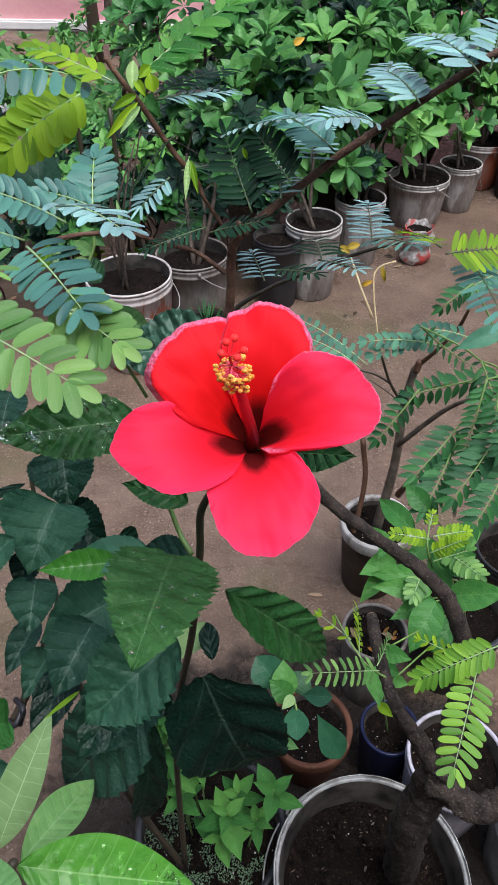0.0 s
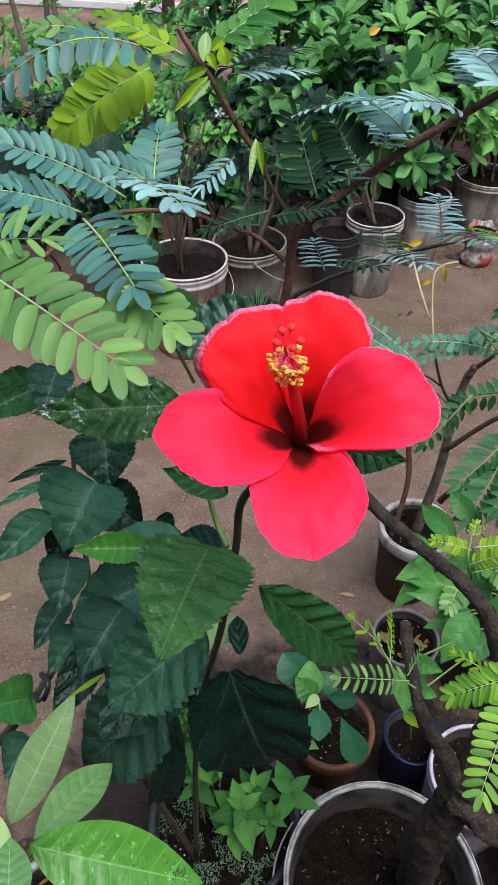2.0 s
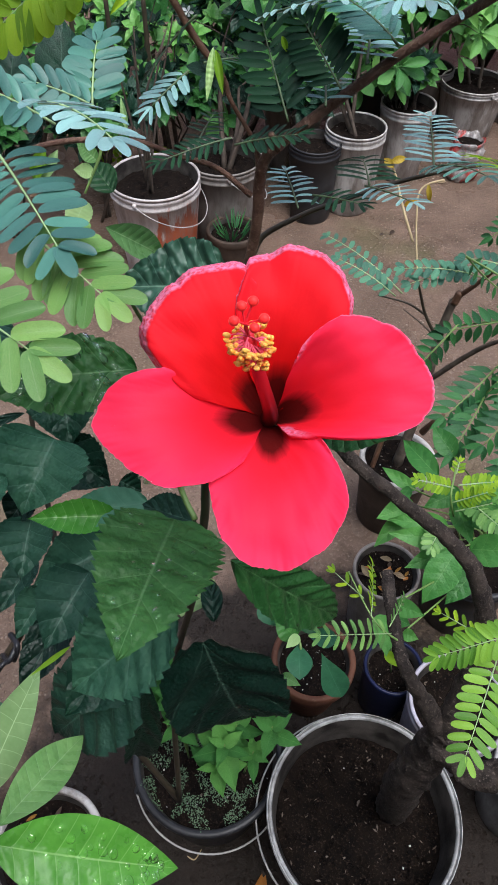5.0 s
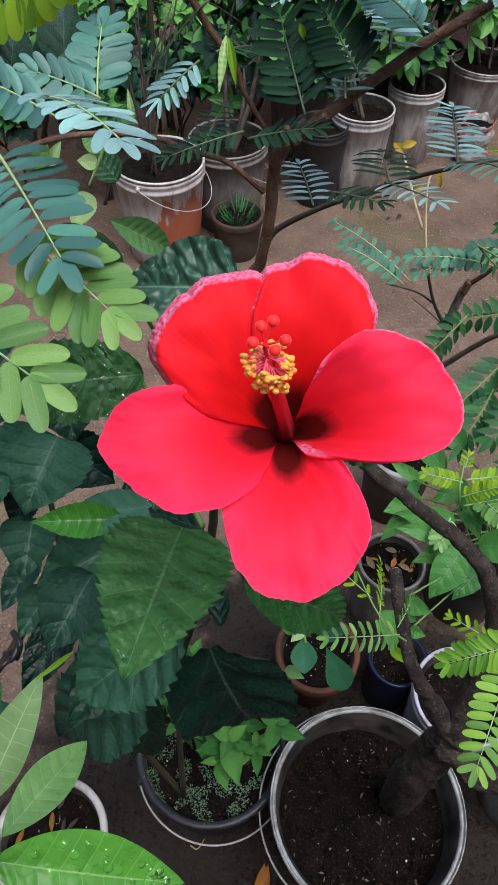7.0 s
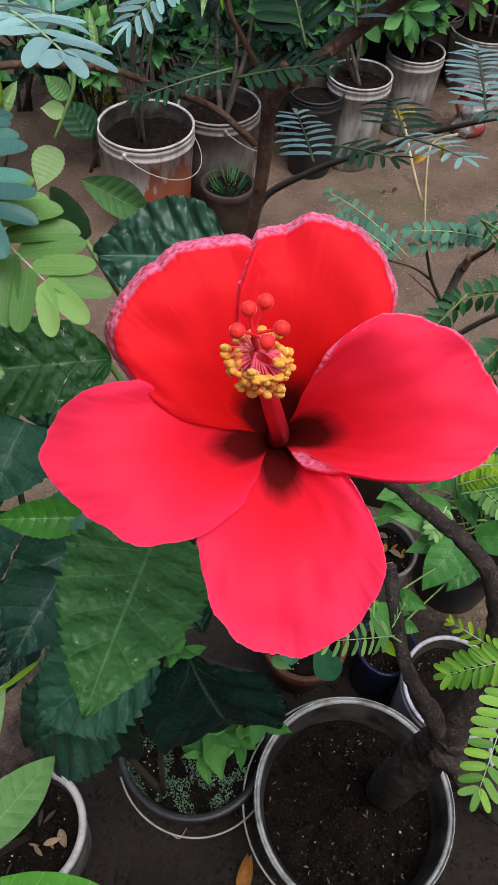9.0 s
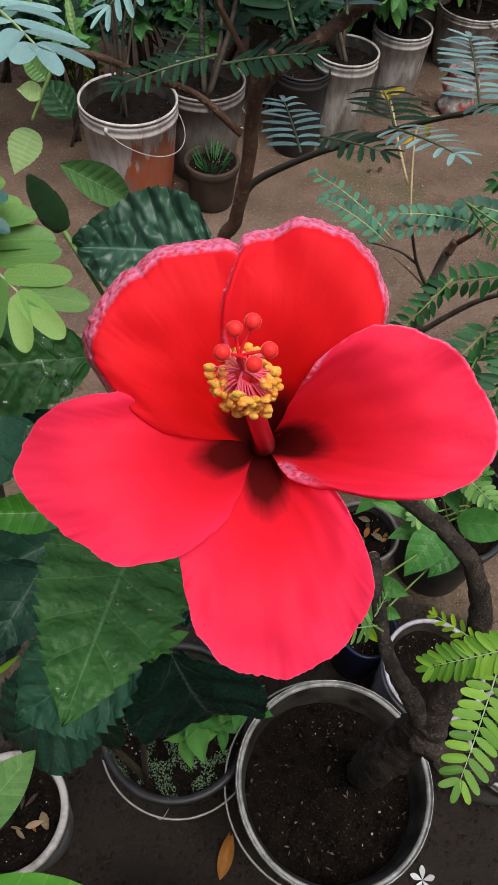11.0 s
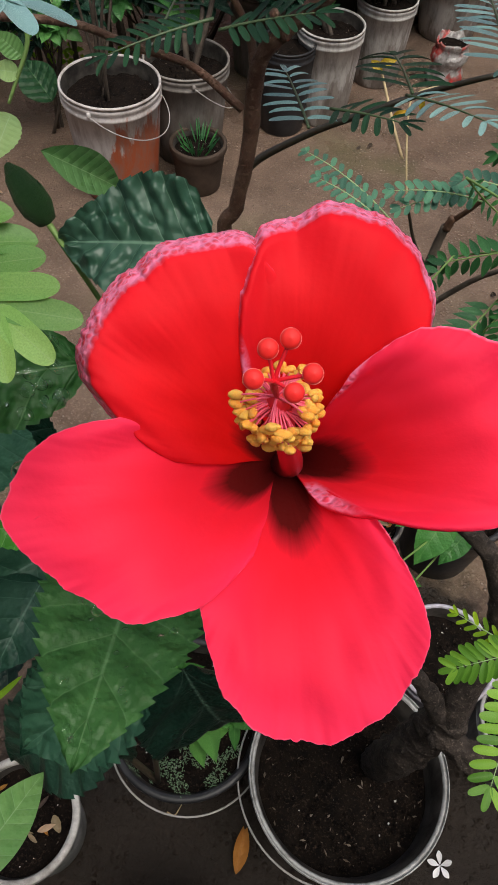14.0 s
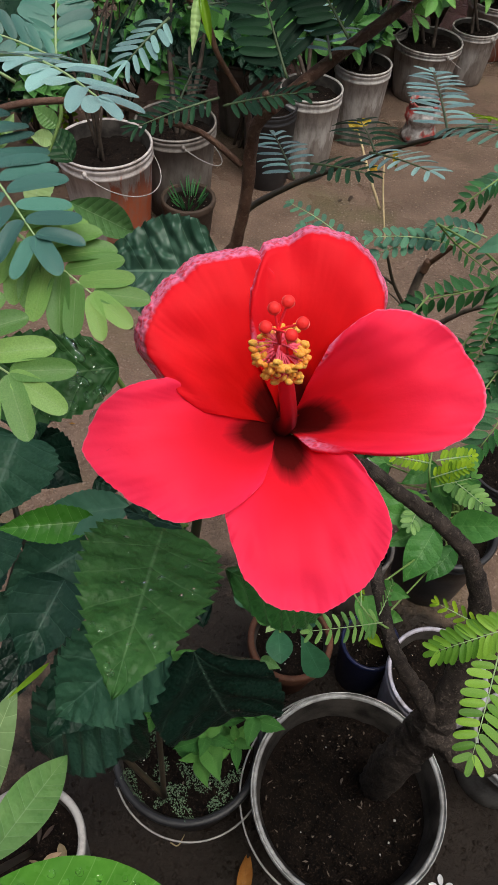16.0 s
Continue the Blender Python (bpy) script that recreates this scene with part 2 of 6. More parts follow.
def painted_bucket(name, body, under, dirt, amount, lean=0.0):
    """Old plastic whose paint has come off in patches, with dirt in streaks."""
    n = Nodes(name)
    coord = n.add("TexCoord")
    tall = n.add("Mapping")
    tall.inputs["Scale"].default_value = (1.0, 1.0, 0.28)
    n.link(coord.outputs["Object"], tall.inputs[0])
    patch = n.add("TexNoise", Scale=11.0, Detail=6.0, Roughness=0.62)
    n.link(tall.outputs[0], patch.inputs["Vector"])
    streak = n.add("TexNoise", Scale=30.0, Detail=6.0, Roughness=0.7)
    n.link(tall.outputs[0], streak.inputs["Vector"])
    rise = n.add("SeparateXYZ")
    n.link(coord.outputs["Object"], rise.inputs[0])
    low = n.math("MULTIPLY", n.math("SUBTRACT", 0.13, rise.outputs[2]), 0.9)
    if lean:
        low = n.math("ADD", low, n.math("MULTIPLY", rise.outputs[0], lean))
    colour = n.mix(n.ramp(n.math("ADD", patch.outputs["Fac"], low), amount, amount + 0.04), body, under)
    colour = n.mix(n.math("MULTIPLY", n.ramp(streak.outputs["Fac"], 0.42, 0.66), 0.75), colour, dirt)
    n.bump(streak.outputs["Fac"], 0.2, 0.002)
    return n.paint(colour, n.math("MULTIPLY_ADD", streak.outputs["Fac"], 0.3, 0.38))


M = {
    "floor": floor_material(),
    # top petals deeper red, the others pinker: light and shade put into the colour
    "petal": petal_material("petal_lit_red", (0.95, 0.018, 0.045), (0.98, 0.036, 0.120), 0.992),
    "petal_wet": petal_material("petal_shaded_wet_lip_and_notch", (0.84, 0.010, 0.012), (0.88, 0.013, 0.030), 0.930, ((0.93, 0.97, 0.74, 0.79, 0.95, 0.90),)),
    "petal_lip": petal_material("petal_shaded_wet_lip", (0.84, 0.010, 0.012), (0.88, 0.013, 0.030), 0.915),
    "petal_side": petal_material("petal_lit_wet_side", (0.95, 0.018, 0.040), (0.98, 0.032, 0.105), 0.985, ((0.20, 0.13, 0.30, 0.42, 0.92, 0.70), (0.965, 0.985, 0.70, 0.80))),
    "hibiscus": leaf_material("hibiscus_green", (0.014, 0.068, 0.016), (0.032, 0.118, 0.029), (0.16, 0.30, 0.13), 6.0, 1.1, 0.36, 0.42, 1.0, 0.2, 0.08),
    # near-black copy of the leaf green: shade is put into its colour
    "shade_leaf": leaf_material("hibiscus_painted_shade", (0.005, 0.022, 0.013), (0.011, 0.040, 0.024), (0.07, 0.13, 0.095), 4.0, 1.4, 0.33, 0.55, 1.0, 0.12),
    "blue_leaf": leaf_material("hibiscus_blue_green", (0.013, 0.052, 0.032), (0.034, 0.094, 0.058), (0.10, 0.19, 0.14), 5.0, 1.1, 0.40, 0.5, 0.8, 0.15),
    "grey_leaf": leaf_material("crinkled_grey_green", (0.030, 0.098, 0.055), (0.070, 0.165, 0.105), (0.20, 0.34, 0.24), 7.0, 1.1, 0.36, 0.6, 0.45, 0.15, 0.0, net=140.0, shine=0.45),
    # pale copy of the leaflet green: sky reflection is put into its colour
    "pinna_sheen": leaf_material("leaflet_painted_sky_sheen", (0.18, 0.34, 0.33), (0.27, 0.46, 0.46), (0.14, 0.26, 0.20), 1.0, 0.2, 0.20, 0.3, 0.15, 0.2, shine=0.42),
    "fresh": leaf_material("fresh_green", (0.10, 0.26, 0.075), (0.17, 0.35, 0.12), (0.36, 0.56, 0.28), 9.0, 0.7, 0.28, 0.65, 0.40, 0.3),
    "pale": leaf_material("pale_green", (0.24, 0.40, 0.15), (0.34, 0.51, 0.22), (0.46, 0.64, 0.34), 10.0, 0.5, 0.34, 0.65, 0.30, 0.3),
    "glossy": leaf_material("glossy_green", (0.045, 0.19, 0.022), (0.080, 0.27, 0.036), (0.26, 0.48, 0.16), 9.0, 0.6, 0.22, 0.65, 0.30, 0.25),
    "pinna_blue": leaf_material("leaflet_blue_green", (0.052, 0.160, 0.132), (0.088, 0.220, 0.182), (0.10, 0.21, 0.15), 1.0, 0.2, 0.26, 0.3, 0.15, 0.2, shine=0.42),
    "pinna_green": leaf_material("leaflet_green", (0.115, 0.26, 0.066), (0.18, 0.36, 0.10), (0.30, 0.44, 0.22), 1.0, 0.2, 0.30, 0.30, 0.15, 0.35),
    "pinna_leafy": leaf_material("leaflet_leafy_green", (0.12, 0.30, 0.028), (0.20, 0.40, 0.050), (0.30, 0.46, 0.12), 1.0, 0.2, 0.35, 0.2, 0.15, 0.35),
    # silhouette copy of the leaflet green, darkened in its colour to stand for shade
    "pinna_dark": leaf_material("leaflet_shaded", (0.009, 0.036, 0.019), (0.018, 0.056, 0.028), (0.05, 0.10, 0.05), 1.0, 0.2, 0.42, 0.3, 0.15, 0.12, shine=0.14),
    "pinna_lime": leaf_material("leaflet_lime", (0.17, 0.34, 0.012), (0.27, 0.44, 0.022), (0.36, 0.50, 0.10), 1.0, 0.2, 0.55, 0.3, 0.15, 0.4),
    "curry": leaf_material("curry_green", (0.022, 0.10, 0.034), (0.048, 0.165, 0.055), (0.12, 0.25, 0.10), 8.0, 0.6, 0.3, 0.3, 0.3, 0.2),
    "teal": leaf_material("teal_green", (0.055, 0.17, 0.105), (0.09, 0.23, 0.15), (0.14, 0.29, 0.19), 4.0, 0.6, 0.4, 0.3, 0.3, 0.25),
    "shrub": leaf_material("shrub_green", (0.046, 0.165, 0.040), (0.105, 0.28, 0.070), (0.14, 0.27, 0.11), 7.0, 0.7, 0.3, 0.35, 0.4, 0.2),
    "shrub_light": leaf_material("shrub_light_green", (0.085, 0.25, 0.050), (0.15, 0.36, 0.085), (0.18, 0.34, 0.13), 7.0, 0.7, 0.3, 0.35, 0.4, 0.25),
    "herb": leaf_material("herb_green", (0.055, 0.21, 0.040), (0.105, 0.29, 0.065), (0.2, 0.4, 0.13), 5.0, 0.9, 0.4, 0.35, 0.6, 0.3),
    "rosette": leaf_material("succulent_green", (0.024, 0.105, 0.050), (0.045, 0.155, 0.075), (0.11, 0.26, 0.15), 4.0, 0.6, 0.35, 0.3, 0.3, 0.15),
    "yellow_leaf": leaf_material("yellowed_leaf", (0.42, 0.26, 0.02), (0.55, 0.36, 0.04), (0.4, 0.3, 0.1), 6.0, 0.8, 0.5, 0.3, 0.4, 0.2),
    "white_leaf": leaf_material("white_blossom", (0.74, 0.74, 0.77), (0.84, 0.84, 0.86), (0.7, 0.7, 0.7), 3.0, 0.5, 0.5, 0.2, 0.2, 0.3),
    "straw_leaf": leaf_material("straw_scrap", (0.26, 0.18, 0.11), (0.38, 0.28, 0.18), (0.2, 0.15, 0.1), 5.0, 0.6, 0.6, 0.3, 0.5, 0.1),
    "dark_scrap": leaf_material("dark_scrap", (0.03, 0.02, 0.015), (0.06, 0.04, 0.03), (0.03, 0.02, 0.02), 5.0, 0.6, 0.5, 0.3, 0.5, 0.05),
    "thyme": leaf_material("grey_green", (0.10, 0.17, 0.10), (0.17, 0.26, 0.16), (0.2, 0.3, 0.2), 2.0, 0.5, 0.5, 0.2, 0.2, 0.2),
    "dry_leaf": leaf_material("dry_leaf", (0.26, 0.11, 0.02), (0.36, 0.17, 0.035), (0.2, 0.1, 0.04), 6.0, 0.8, 0.6, 0.4, 0.6, 0.1),
    "bark": blotched("rough_bark", (0.014, 0.010, 0.008), (0.060, 0.045, 0.037), 70.0, 0.75, 340.0, 1.0, third=(0.18, 0.145, 0.122)),
    "red_bark": blotched("reddish_bark", (0.080, 0.036, 0.025), (0.165, 0.092, 0.063), 90.0, 0.55, 420.0, 0.6, third=(0.27, 0.18, 0.125)),
    "brown_bark": blotched("brown_bark", (0.075, 0.036, 0.022), (0.15, 0.082, 0.050), 45.0, 0.5, 260.0, 0.4),
    "grey_bark": blotched("grey_bark", (0.075, 0.058, 0.045), (0.17, 0.135, 0.105), 30.0, 0.75, 160.0, 0.6),
    "shrub_bark": blotched("dark_shrub_bark", (0.035, 0.026, 0.020), (0.085, 0.065, 0.050), 30.0, 0.75, 160.0, 0.6),
    "rachis": plain("pale_rachis", (0.30, 0.44, 0.20), 0.45),
    "dark_rachis": plain("dark_rachis", (0.07, 0.11, 0.05), 0.5),
    "green_stem": plain("green_stem", (0.16, 0.27, 0.07), 0.45),
    "dark_stem": plain("dark_stem", (0.045, 0.035, 0.022), 0.5),
    "straw": blotched("dry_stem", (0.36, 0.27, 0.15), (0.48, 0.38, 0.22), 40.0, 0.7),
    "soil": blotched("wet_soil", (0.003, 0.0022, 0.002), (0.009, 0.006, 0.0045), 40.0, 0.9, 240.0, 0.8, third=(0.048, 0.032, 0.024), gloss=0.08),
    "chip": blotched("soil_chip", (0.06, 0.042, 0.03), (0.17, 0.135, 0.11), 60.0, 0.8),
    "pebble": blotched("pale_grit", (0.38, 0.36, 0.34), (0.58, 0.56, 0.53), 80.0, 0.6),
    "white_bucket": painted_bucket("old_white_plastic", (0.45, 0.43, 0.41), (0.26, 0.23, 0.21), (0.085, 0.066, 0.055), 0.54),
    "red_bucket": painted_bucket("white_over_orange_plastic", (0.50, 0.46, 0.45), (0.38, 0.085, 0.032), (0.20, 0.16, 0.14), 0.505, 1.0),
    "grey_bucket": painted_bucket("translucent_grey_plastic", (0.20, 0.18, 0.165), (0.14, 0.12, 0.105), (0.07, 0.055, 0.045), 0.55),
    "rim_plastic": painted_bucket("scuffed_grey_white_plastic", (0.36, 0.36, 0.36), (0.22, 0.22, 0.21), (0.10, 0.095, 0.09), 0.56),
    "lilac_pot": painted_bucket("lilac_grey_plastic", (0.46, 0.44, 0.52), (0.38, 0.36, 0.42), (0.20, 0.17, 0.17), 0.6),
    "black_pot": blotched("black_plastic", (0.014, 0.014, 0.016), (0.030, 0.030, 0.033), 14.0, 0.42),
    "navy_pot": blotched("navy_plastic", (0.006, 0.009, 0.032), (0.011, 0.015, 0.055), 14.0, 0.35),
    "terracotta": blotched("terracotta", (0.070, 0.026, 0.014), (0.125, 0.050, 0.028), 16.0, 0.7, 90.0, 0.3, third=(0.14, 0.08, 0.055)),
    "brown_pot": blotched("dark_clay", (0.032, 0.021, 0.015), (0.062, 0.042, 0.031), 16.0, 0.7, 90.0, 0.3),
    "wire": plain("steel_wire", (0.34, 0.33, 0.32), 0.4),
    "bright_rim": painted_bucket("pale_rim_plastic", (0.66, 0.66, 0.65), (0.40, 0.39, 0.38), (0.16, 0.15, 0.14), 0.60),
    "dusk_rim": blotched("dusky_purple_plastic", (0.10, 0.085, 0.11), (0.17, 0.15, 0.18), 14.0, 0.45),
    "raw_wood": blotched("raw_cut_wood", (0.42, 0.22, 0.11), (0.58, 0.36, 0.20), 120.0, 0.7),
    "cable": plain("black_tie", (0.02, 0.02, 0.024), 0.4),
    "grey_plaster": blotched("dark_grey_plaster", (0.050, 0.046, 0.040), (0.085, 0.078, 0.068), 1.5, 0.85, 40.0, 0.2),
    "dark_inner": blotched("dark_blotched_plastic", (0.012, 0.010, 0.009), (0.070, 0.062, 0.055), 26.0, 0.6, 160.0, 0.2),
    "pink_wall": blotched("pink_paint", (0.72, 0.33, 0.35), (0.80, 0.42, 0.43), 1.2, 0.8, 30.0, 0.1),
    "white_paint": blotched("white_plinth", (0.70, 0.68, 0.66), (0.80, 0.79, 0.77), 3.0, 0.7),
    "pollen": pollen_material(),
    "filament": plain("pink_filament", (0.93, 0.11, 0.19), 0.5),
    "column": column_material(),
    "style": plain("red_style", (0.75, 0.014, 0.03), 0.45),
    "stigma": velvet("velvet_red", (0.86, 0.018, 0.016), (1.0, 0.42, 0.40)),
    "bag": bag_material(),
}
water = Nodes("water_drop")
lens = water.add("BsdfGlass", IOR=1.33, Roughness=0.0)
clear = water.add("BsdfTransparent")
bead_mix = water.add("MixShader")
bead_mix.inputs[0].default_value = 0.62
water.link(clear.outputs[0], bead_mix.inputs[1])
water.link(lens.outputs[0], bead_mix.inputs[2])
water.link(bead_mix.outputs[0], water.out.inputs["Surface"])
M["water"] = water.mat


# ---------------------------------------------------------------- helpers for things and parts
PLACE = {}
UP = Vector((0, 0, 1))


def thing(name, at, label, category, group="", kind=""):
    """An Empty at the base of a thing that is made of parts."""
    ob = new(name)
    ob.empty_display_size = 0.05
    ob.location = at
    PLACE[ob] = Matrix.Translation(at)
    return tagged(ob, label, category, group, kind)


def put(name, mesh, parent, m, label=""):
    """A part with a mesh that may be shared, at the world pose m."""
    ob = new(name, mesh)
    PLACE[ob] = m
    if parent:
        ob.parent = parent
        ob.matrix_basis = PLACE[parent].inverted() @ m
    else:
        ob.matrix_basis = m
    return tagged(ob, label)


def mesh_of(name, verts, faces, material, smooth=True, uvs=None):
    me = bpy.data.meshes.new(name)
    me.from_pydata([tuple(v) for v in verts], [], faces)
    me.materials.append(material)
    if uvs:
        layer = me.uv_layers.new(name="UVMap")
        flat = np.empty(len(me.loops), dtype=np.int32)
        me.loops.foreach_get("vertex_index", flat)
        layer.data.foreach_set("uv", np.array(uvs, dtype=np.float32)[flat].ravel())
    if smooth:
        me.polygons.foreach_set("use_smooth", [True] * len(me.polygons))
    me.update()
    return me


def part(name, bm, material, parent, label="", smooth=True):
    """Links a bmesh, given in world coordinates, as one mesh part."""
    me = bpy.data.meshes.new(name)
    bm.to_mesh(me)
    bm.free()
    me.materials.append(material)
    if smooth:
        me.polygons.foreach_set("use_smooth", [True] * len(me.polygons))
    at = PLACE[parent] if parent else Matrix.Identity(4)
    me.transform(at.inverted())
    return put(name, me, parent, at, label)


def grid_faces(nu, nv, wrap=False):
    """Quads of a grid of nu rows of nv points."""
    out = []
    for i in range(nu - 1):
        for j in range(nv if wrap else nv - 1):
            k = (j + 1) % nv
            out.append((i * nv + j, i * nv + k, (i + 1) * nv + k, (i + 1) * nv + j))
    return out


def spline(points, steps):
    """Points and radii run through smoothly."""
    p = [Vector(q) for q, _ in points]
    r = [q for _, q in points]
    p = [p[0] * 2 - p[1]] + p + [p[-1] * 2 - p[-2]]
    out = []
    for i in range(1, len(p) - 2):
        for k in range(steps):
            t = k / steps
            a, b, c, d = p[i - 1], p[i], p[i + 1], p[i + 2]
            q = 0.5 * (2 * b + (c - a) * t + (2 * a - 5 * b + 4 * c - d) * t * t + (3 * b - a - 3 * c + d) * t ** 3)
            out.append((q, r[i - 1] + (r[i] - r[i - 1]) * t))
    out.append((p[-2], r[-1]))
    return out


def tube_data(points, steps=6, sides=8, rough=0.0, knots=0.0):
    """A round, tapering stem through the points, each with its radius."""
    run = spline(points, steps)
    verts, side = [], None
    for i, (q, r) in enumerate(run):
        ahead = (run[min(i + 1, len(run) - 1)][0] - run[max(i - 1, 0)][0]).normalized()
        if side is None:
            side = ahead.orthogonal().normalized()
        side = (side - ahead * side.dot(ahead)).normalized()
        other = ahead.cross(side)
        swell = 1 + knots * max(0.0, math.sin(i * 2.1)) ** 6
        for k in range(sides):
            a = 2 * math.pi * k / sides
            way = side * math.cos(a) + other * math.sin(a)
            bump = 1 + rough * (noise.noise((q + way * r) * 90) + 0.55 * noise.noise((q + way * r) * 260)) if rough else 1
            verts.append(q + way * r * bump * swell)
    faces = grid_faces(len(run), sides, True)
    faces.append(tuple(range(sides))[::-1])
    faces.append(tuple(range(len(verts) - sides, len(verts))))
    return verts, faces


def stem(name, points, material, parent, label="", steps=6, sides=8, rough=0.0, knots=0.0):
    verts, faces = tube_data(points, steps, sides, rough, knots)
    at = Matrix.Translation(Vector(points[0][0]))
    me = mesh_of(name, [v - at.translation for v in verts], faces, material)
    return put(name, me, parent, at, label)


SHAPES = {
    "ovate": lambda u: math.sin(math.pi * u ** 0.74) ** (0.72 + 0.40 * u),
    "broad": lambda u: math.sin(math.pi * u ** 0.66) ** (0.55 + 0.50 * u),
    "heart": lambda u: (math.sin(math.pi * (0.13 + 0.87 * u) ** 0.80) ** 0.85) * min(1.0, 0.55 + u * 5.0),
    "lance": lambda u: math.sin(math.pi * u ** 0.85) ** 0.9,
    "oblong": lambda u: max(0.0, 1 - abs(2 * u - 1) ** 3.2) ** 0.5,
    "spoon": lambda u: math.sin(math.pi * u ** 1.5) ** 0.8,
    "point": lambda u: math.sin(math.pi * u ** 0.7),
}


def leaf_mesh(length, width, shape, material, fold=0.15, bend=0.4, serrate=0.0, teeth=14, quilt=0.0, ribs=6, wave=0.0, twist=0.0, crinkle=0.0, nu=12, nv=7, seed=0):
    """A leaf that lies along +y from its base, its upper side to +z."""
    rnd = random.Random(seed)
    phase = rnd.uniform(0, 6)
    verts, uvs = [], []
    y = z = last = 0.0
    for i in range(nu + 1):
        u = i / nu if serrate else 0.5 - 0.5 * math.cos(math.pi * i / nu)
        pitch = -bend * (u - 0.25)
        y += math.cos(pitch) * length * (u - last)
        z += math.sin(pitch) * length * (u - last)
        last = u
        half = width / 2 * max(SHAPES[shape](min(max(u, 0.0), 1.0)), 0.012)
        saw = serrate * ((u * teeth) % 1.0)
        roll = twist * u
        for j in range(nv):
            v = 2 * j / (nv - 1) - 1
            x = v * half * (1 - saw * abs(v) ** 6)
            lift = abs(v) ** 1.3 * half * fold * 2
            lift += quilt * length * 0.02 * math.sin(2 * math.pi * (u * ribs - abs(v) * 0.9)) * (abs(v) * (1.2 - abs(v))) * min(1.0, 2.2 * (1 - u))
            lift += wave * length * 0.03 * math.sin(u * 9 + phase + (2 if v > 0 else 0)) * abs(v) ** 2
            if crinkle:
                lift += crinkle * min(1.0, 3 * abs(v) + 0.15) * (abs(noise.noise(Vector((x * 110, y * 110, seed)))) + 0.4 * noise.noise(Vector((x * 260, y * 260, seed))))
            verts.append((x * math.cos(roll), y + 0.0, z + lift + x * math.sin(roll)))
            uvs.append((0.5 + v / 2, u))
    return mesh_of("leaf", verts, grid_faces(nu + 1, nv), material, True, uvs)


def frame_of(base, ahead, normal):
    """A pose at base whose y runs ahead and whose z is near normal."""
    y = Vector(ahead).normalized()
    x = y.cross(Vector(normal))
    if x.length < 1e-4:
        x = y.orthogonal()
    x.normalize()
    z = x.cross(y)
    return Matrix((x, y, z)).transposed().to_4x4(), Vector(base)


def aim(base, ahead, normal, scale=(1, 1, 1)):
    turn, at = frame_of(base, ahead, normal)
    return Matrix.Translation(at) @ turn @ Matrix.Diagonal((*scale, 1))


def leaf(parent, base, tip, width, material="hibiscus", shape="ovate", normal=(0, -0.62, 0.78), name="leaf", label="", stalk=None, **more):
    """One leaf of its own size, from its base to its tip."""
    base, tip = Vector(base), Vector(tip)
    more.setdefault("seed", int(abs(base.x * 7919 + base.z * 3571) * 100) % 997)
    toward = (Vector((0.20, 0.18, 1.50)) - (base + tip) / 2).normalized()
    normal = toward * 0.65 + Vector(normal).normalized() * 0.35
    me = leaf_mesh((tip - base).length * 1.03, width, shape, M[material], **more)
    ob = put(name, me, parent, aim(base, tip - base, normal), label)
    if stalk:
        to = Vector(stalk)
        mid = (base + to) / 2 + Vector((0, 0, 0.006))
        stem("leaf_stalk", [(to, 0.0013), (mid, 0.0011), (base, 0.0009)], M["green_stem"] if material not in ("shade_leaf", "blue_leaf") else M["dark_stem"], parent, steps=4, sides=6)
    return ob


LEAFLETS = {}


def leaflet_mesh(material, shape, ratio):
    key = (material, shape, ratio)
    if key not in LEAFLETS:
        LEAFLETS[key] = [leaf_mesh(1.0, ratio, shape, M[material], fold=f, bend=b, nu=12, nv=5, seed=s) for f, b, s in ((0.10, 0.25, 1), (0.18, 0.45, 2), (0.05, 0.10, 3))]
    return LEAFLETS[key]


def pinnate(parent, base, tip, pairs, length, material="pinna_green", normal=(0, -0.3, 1.0), arch=0.0, shape="oblong", ratio=0.42, angle=62, vee=0.0, stalk=0.12, end=True, seed=0, stem_material="rachis", radius=0.0006, name="pinnate_leaf", label=""):
    """A feathered leaf: a rachis that carries leaflets in pairs."""
    rnd = random.Random(seed + pairs * 31 + int(length * 1e4))
    base, tip, normal = Vector(base), Vector(tip), Vector(normal).normalized()
    span = tip - base
    lift = (normal - span.normalized() * normal.dot(span.normalized())).normalized()

    def at(s):
        return base + span * s + lift * (arch * span.length * 4 * s * (1 - s))

    rachis = stem(name, [(at(s), radius * (1.1 - 0.7 * s)) for s in (0, 0.25, 0.5, 0.75, 0.99)], M[stem_material], parent, label, steps=4, sides=6)
    meshes = leaflet_mesh(material, shape, ratio)
    for i in range(pairs):
        s = stalk + (0.985 - stalk) * i / max(pairs - 1, 1)
        ahead = (at(min(s + 0.02, 1)) - at(s - 0.02)).normalized()
        up = (normal - ahead * normal.dot(ahead)).normalized()
        side = ahead.cross(up)
        size = length * (0.80 + 0.25 * math.sin(math.pi * min(1, 0.18 + 0.78 * s)))
        for sign in (-1, 1):
            a = radians(angle * (1 - 0.35 * max(0, s - 0.7) / 0.3) + rnd.uniform(-5, 5))
            way = ahead * math.cos(a) + side * (sign * math.sin(a))
            tilt = vee + rnd.uniform(-0.10, 0.10)
            way = (way * math.cos(tilt) + up * math.sin(tilt)).normalized()
            over = (up + side * (-sign * math.sin(vee)) + Vector((rnd.uniform(-0.1, 0.1), rnd.uniform(-0.1, 0.1), rnd.uniform(-0.1, 0.1)))).normalized()
            k = size * rnd.uniform(0.92, 1.06)
            put("leaflet", rnd.choice(meshes), rachis, aim(at(s) + way * radius, way, over, (k, k, k)))
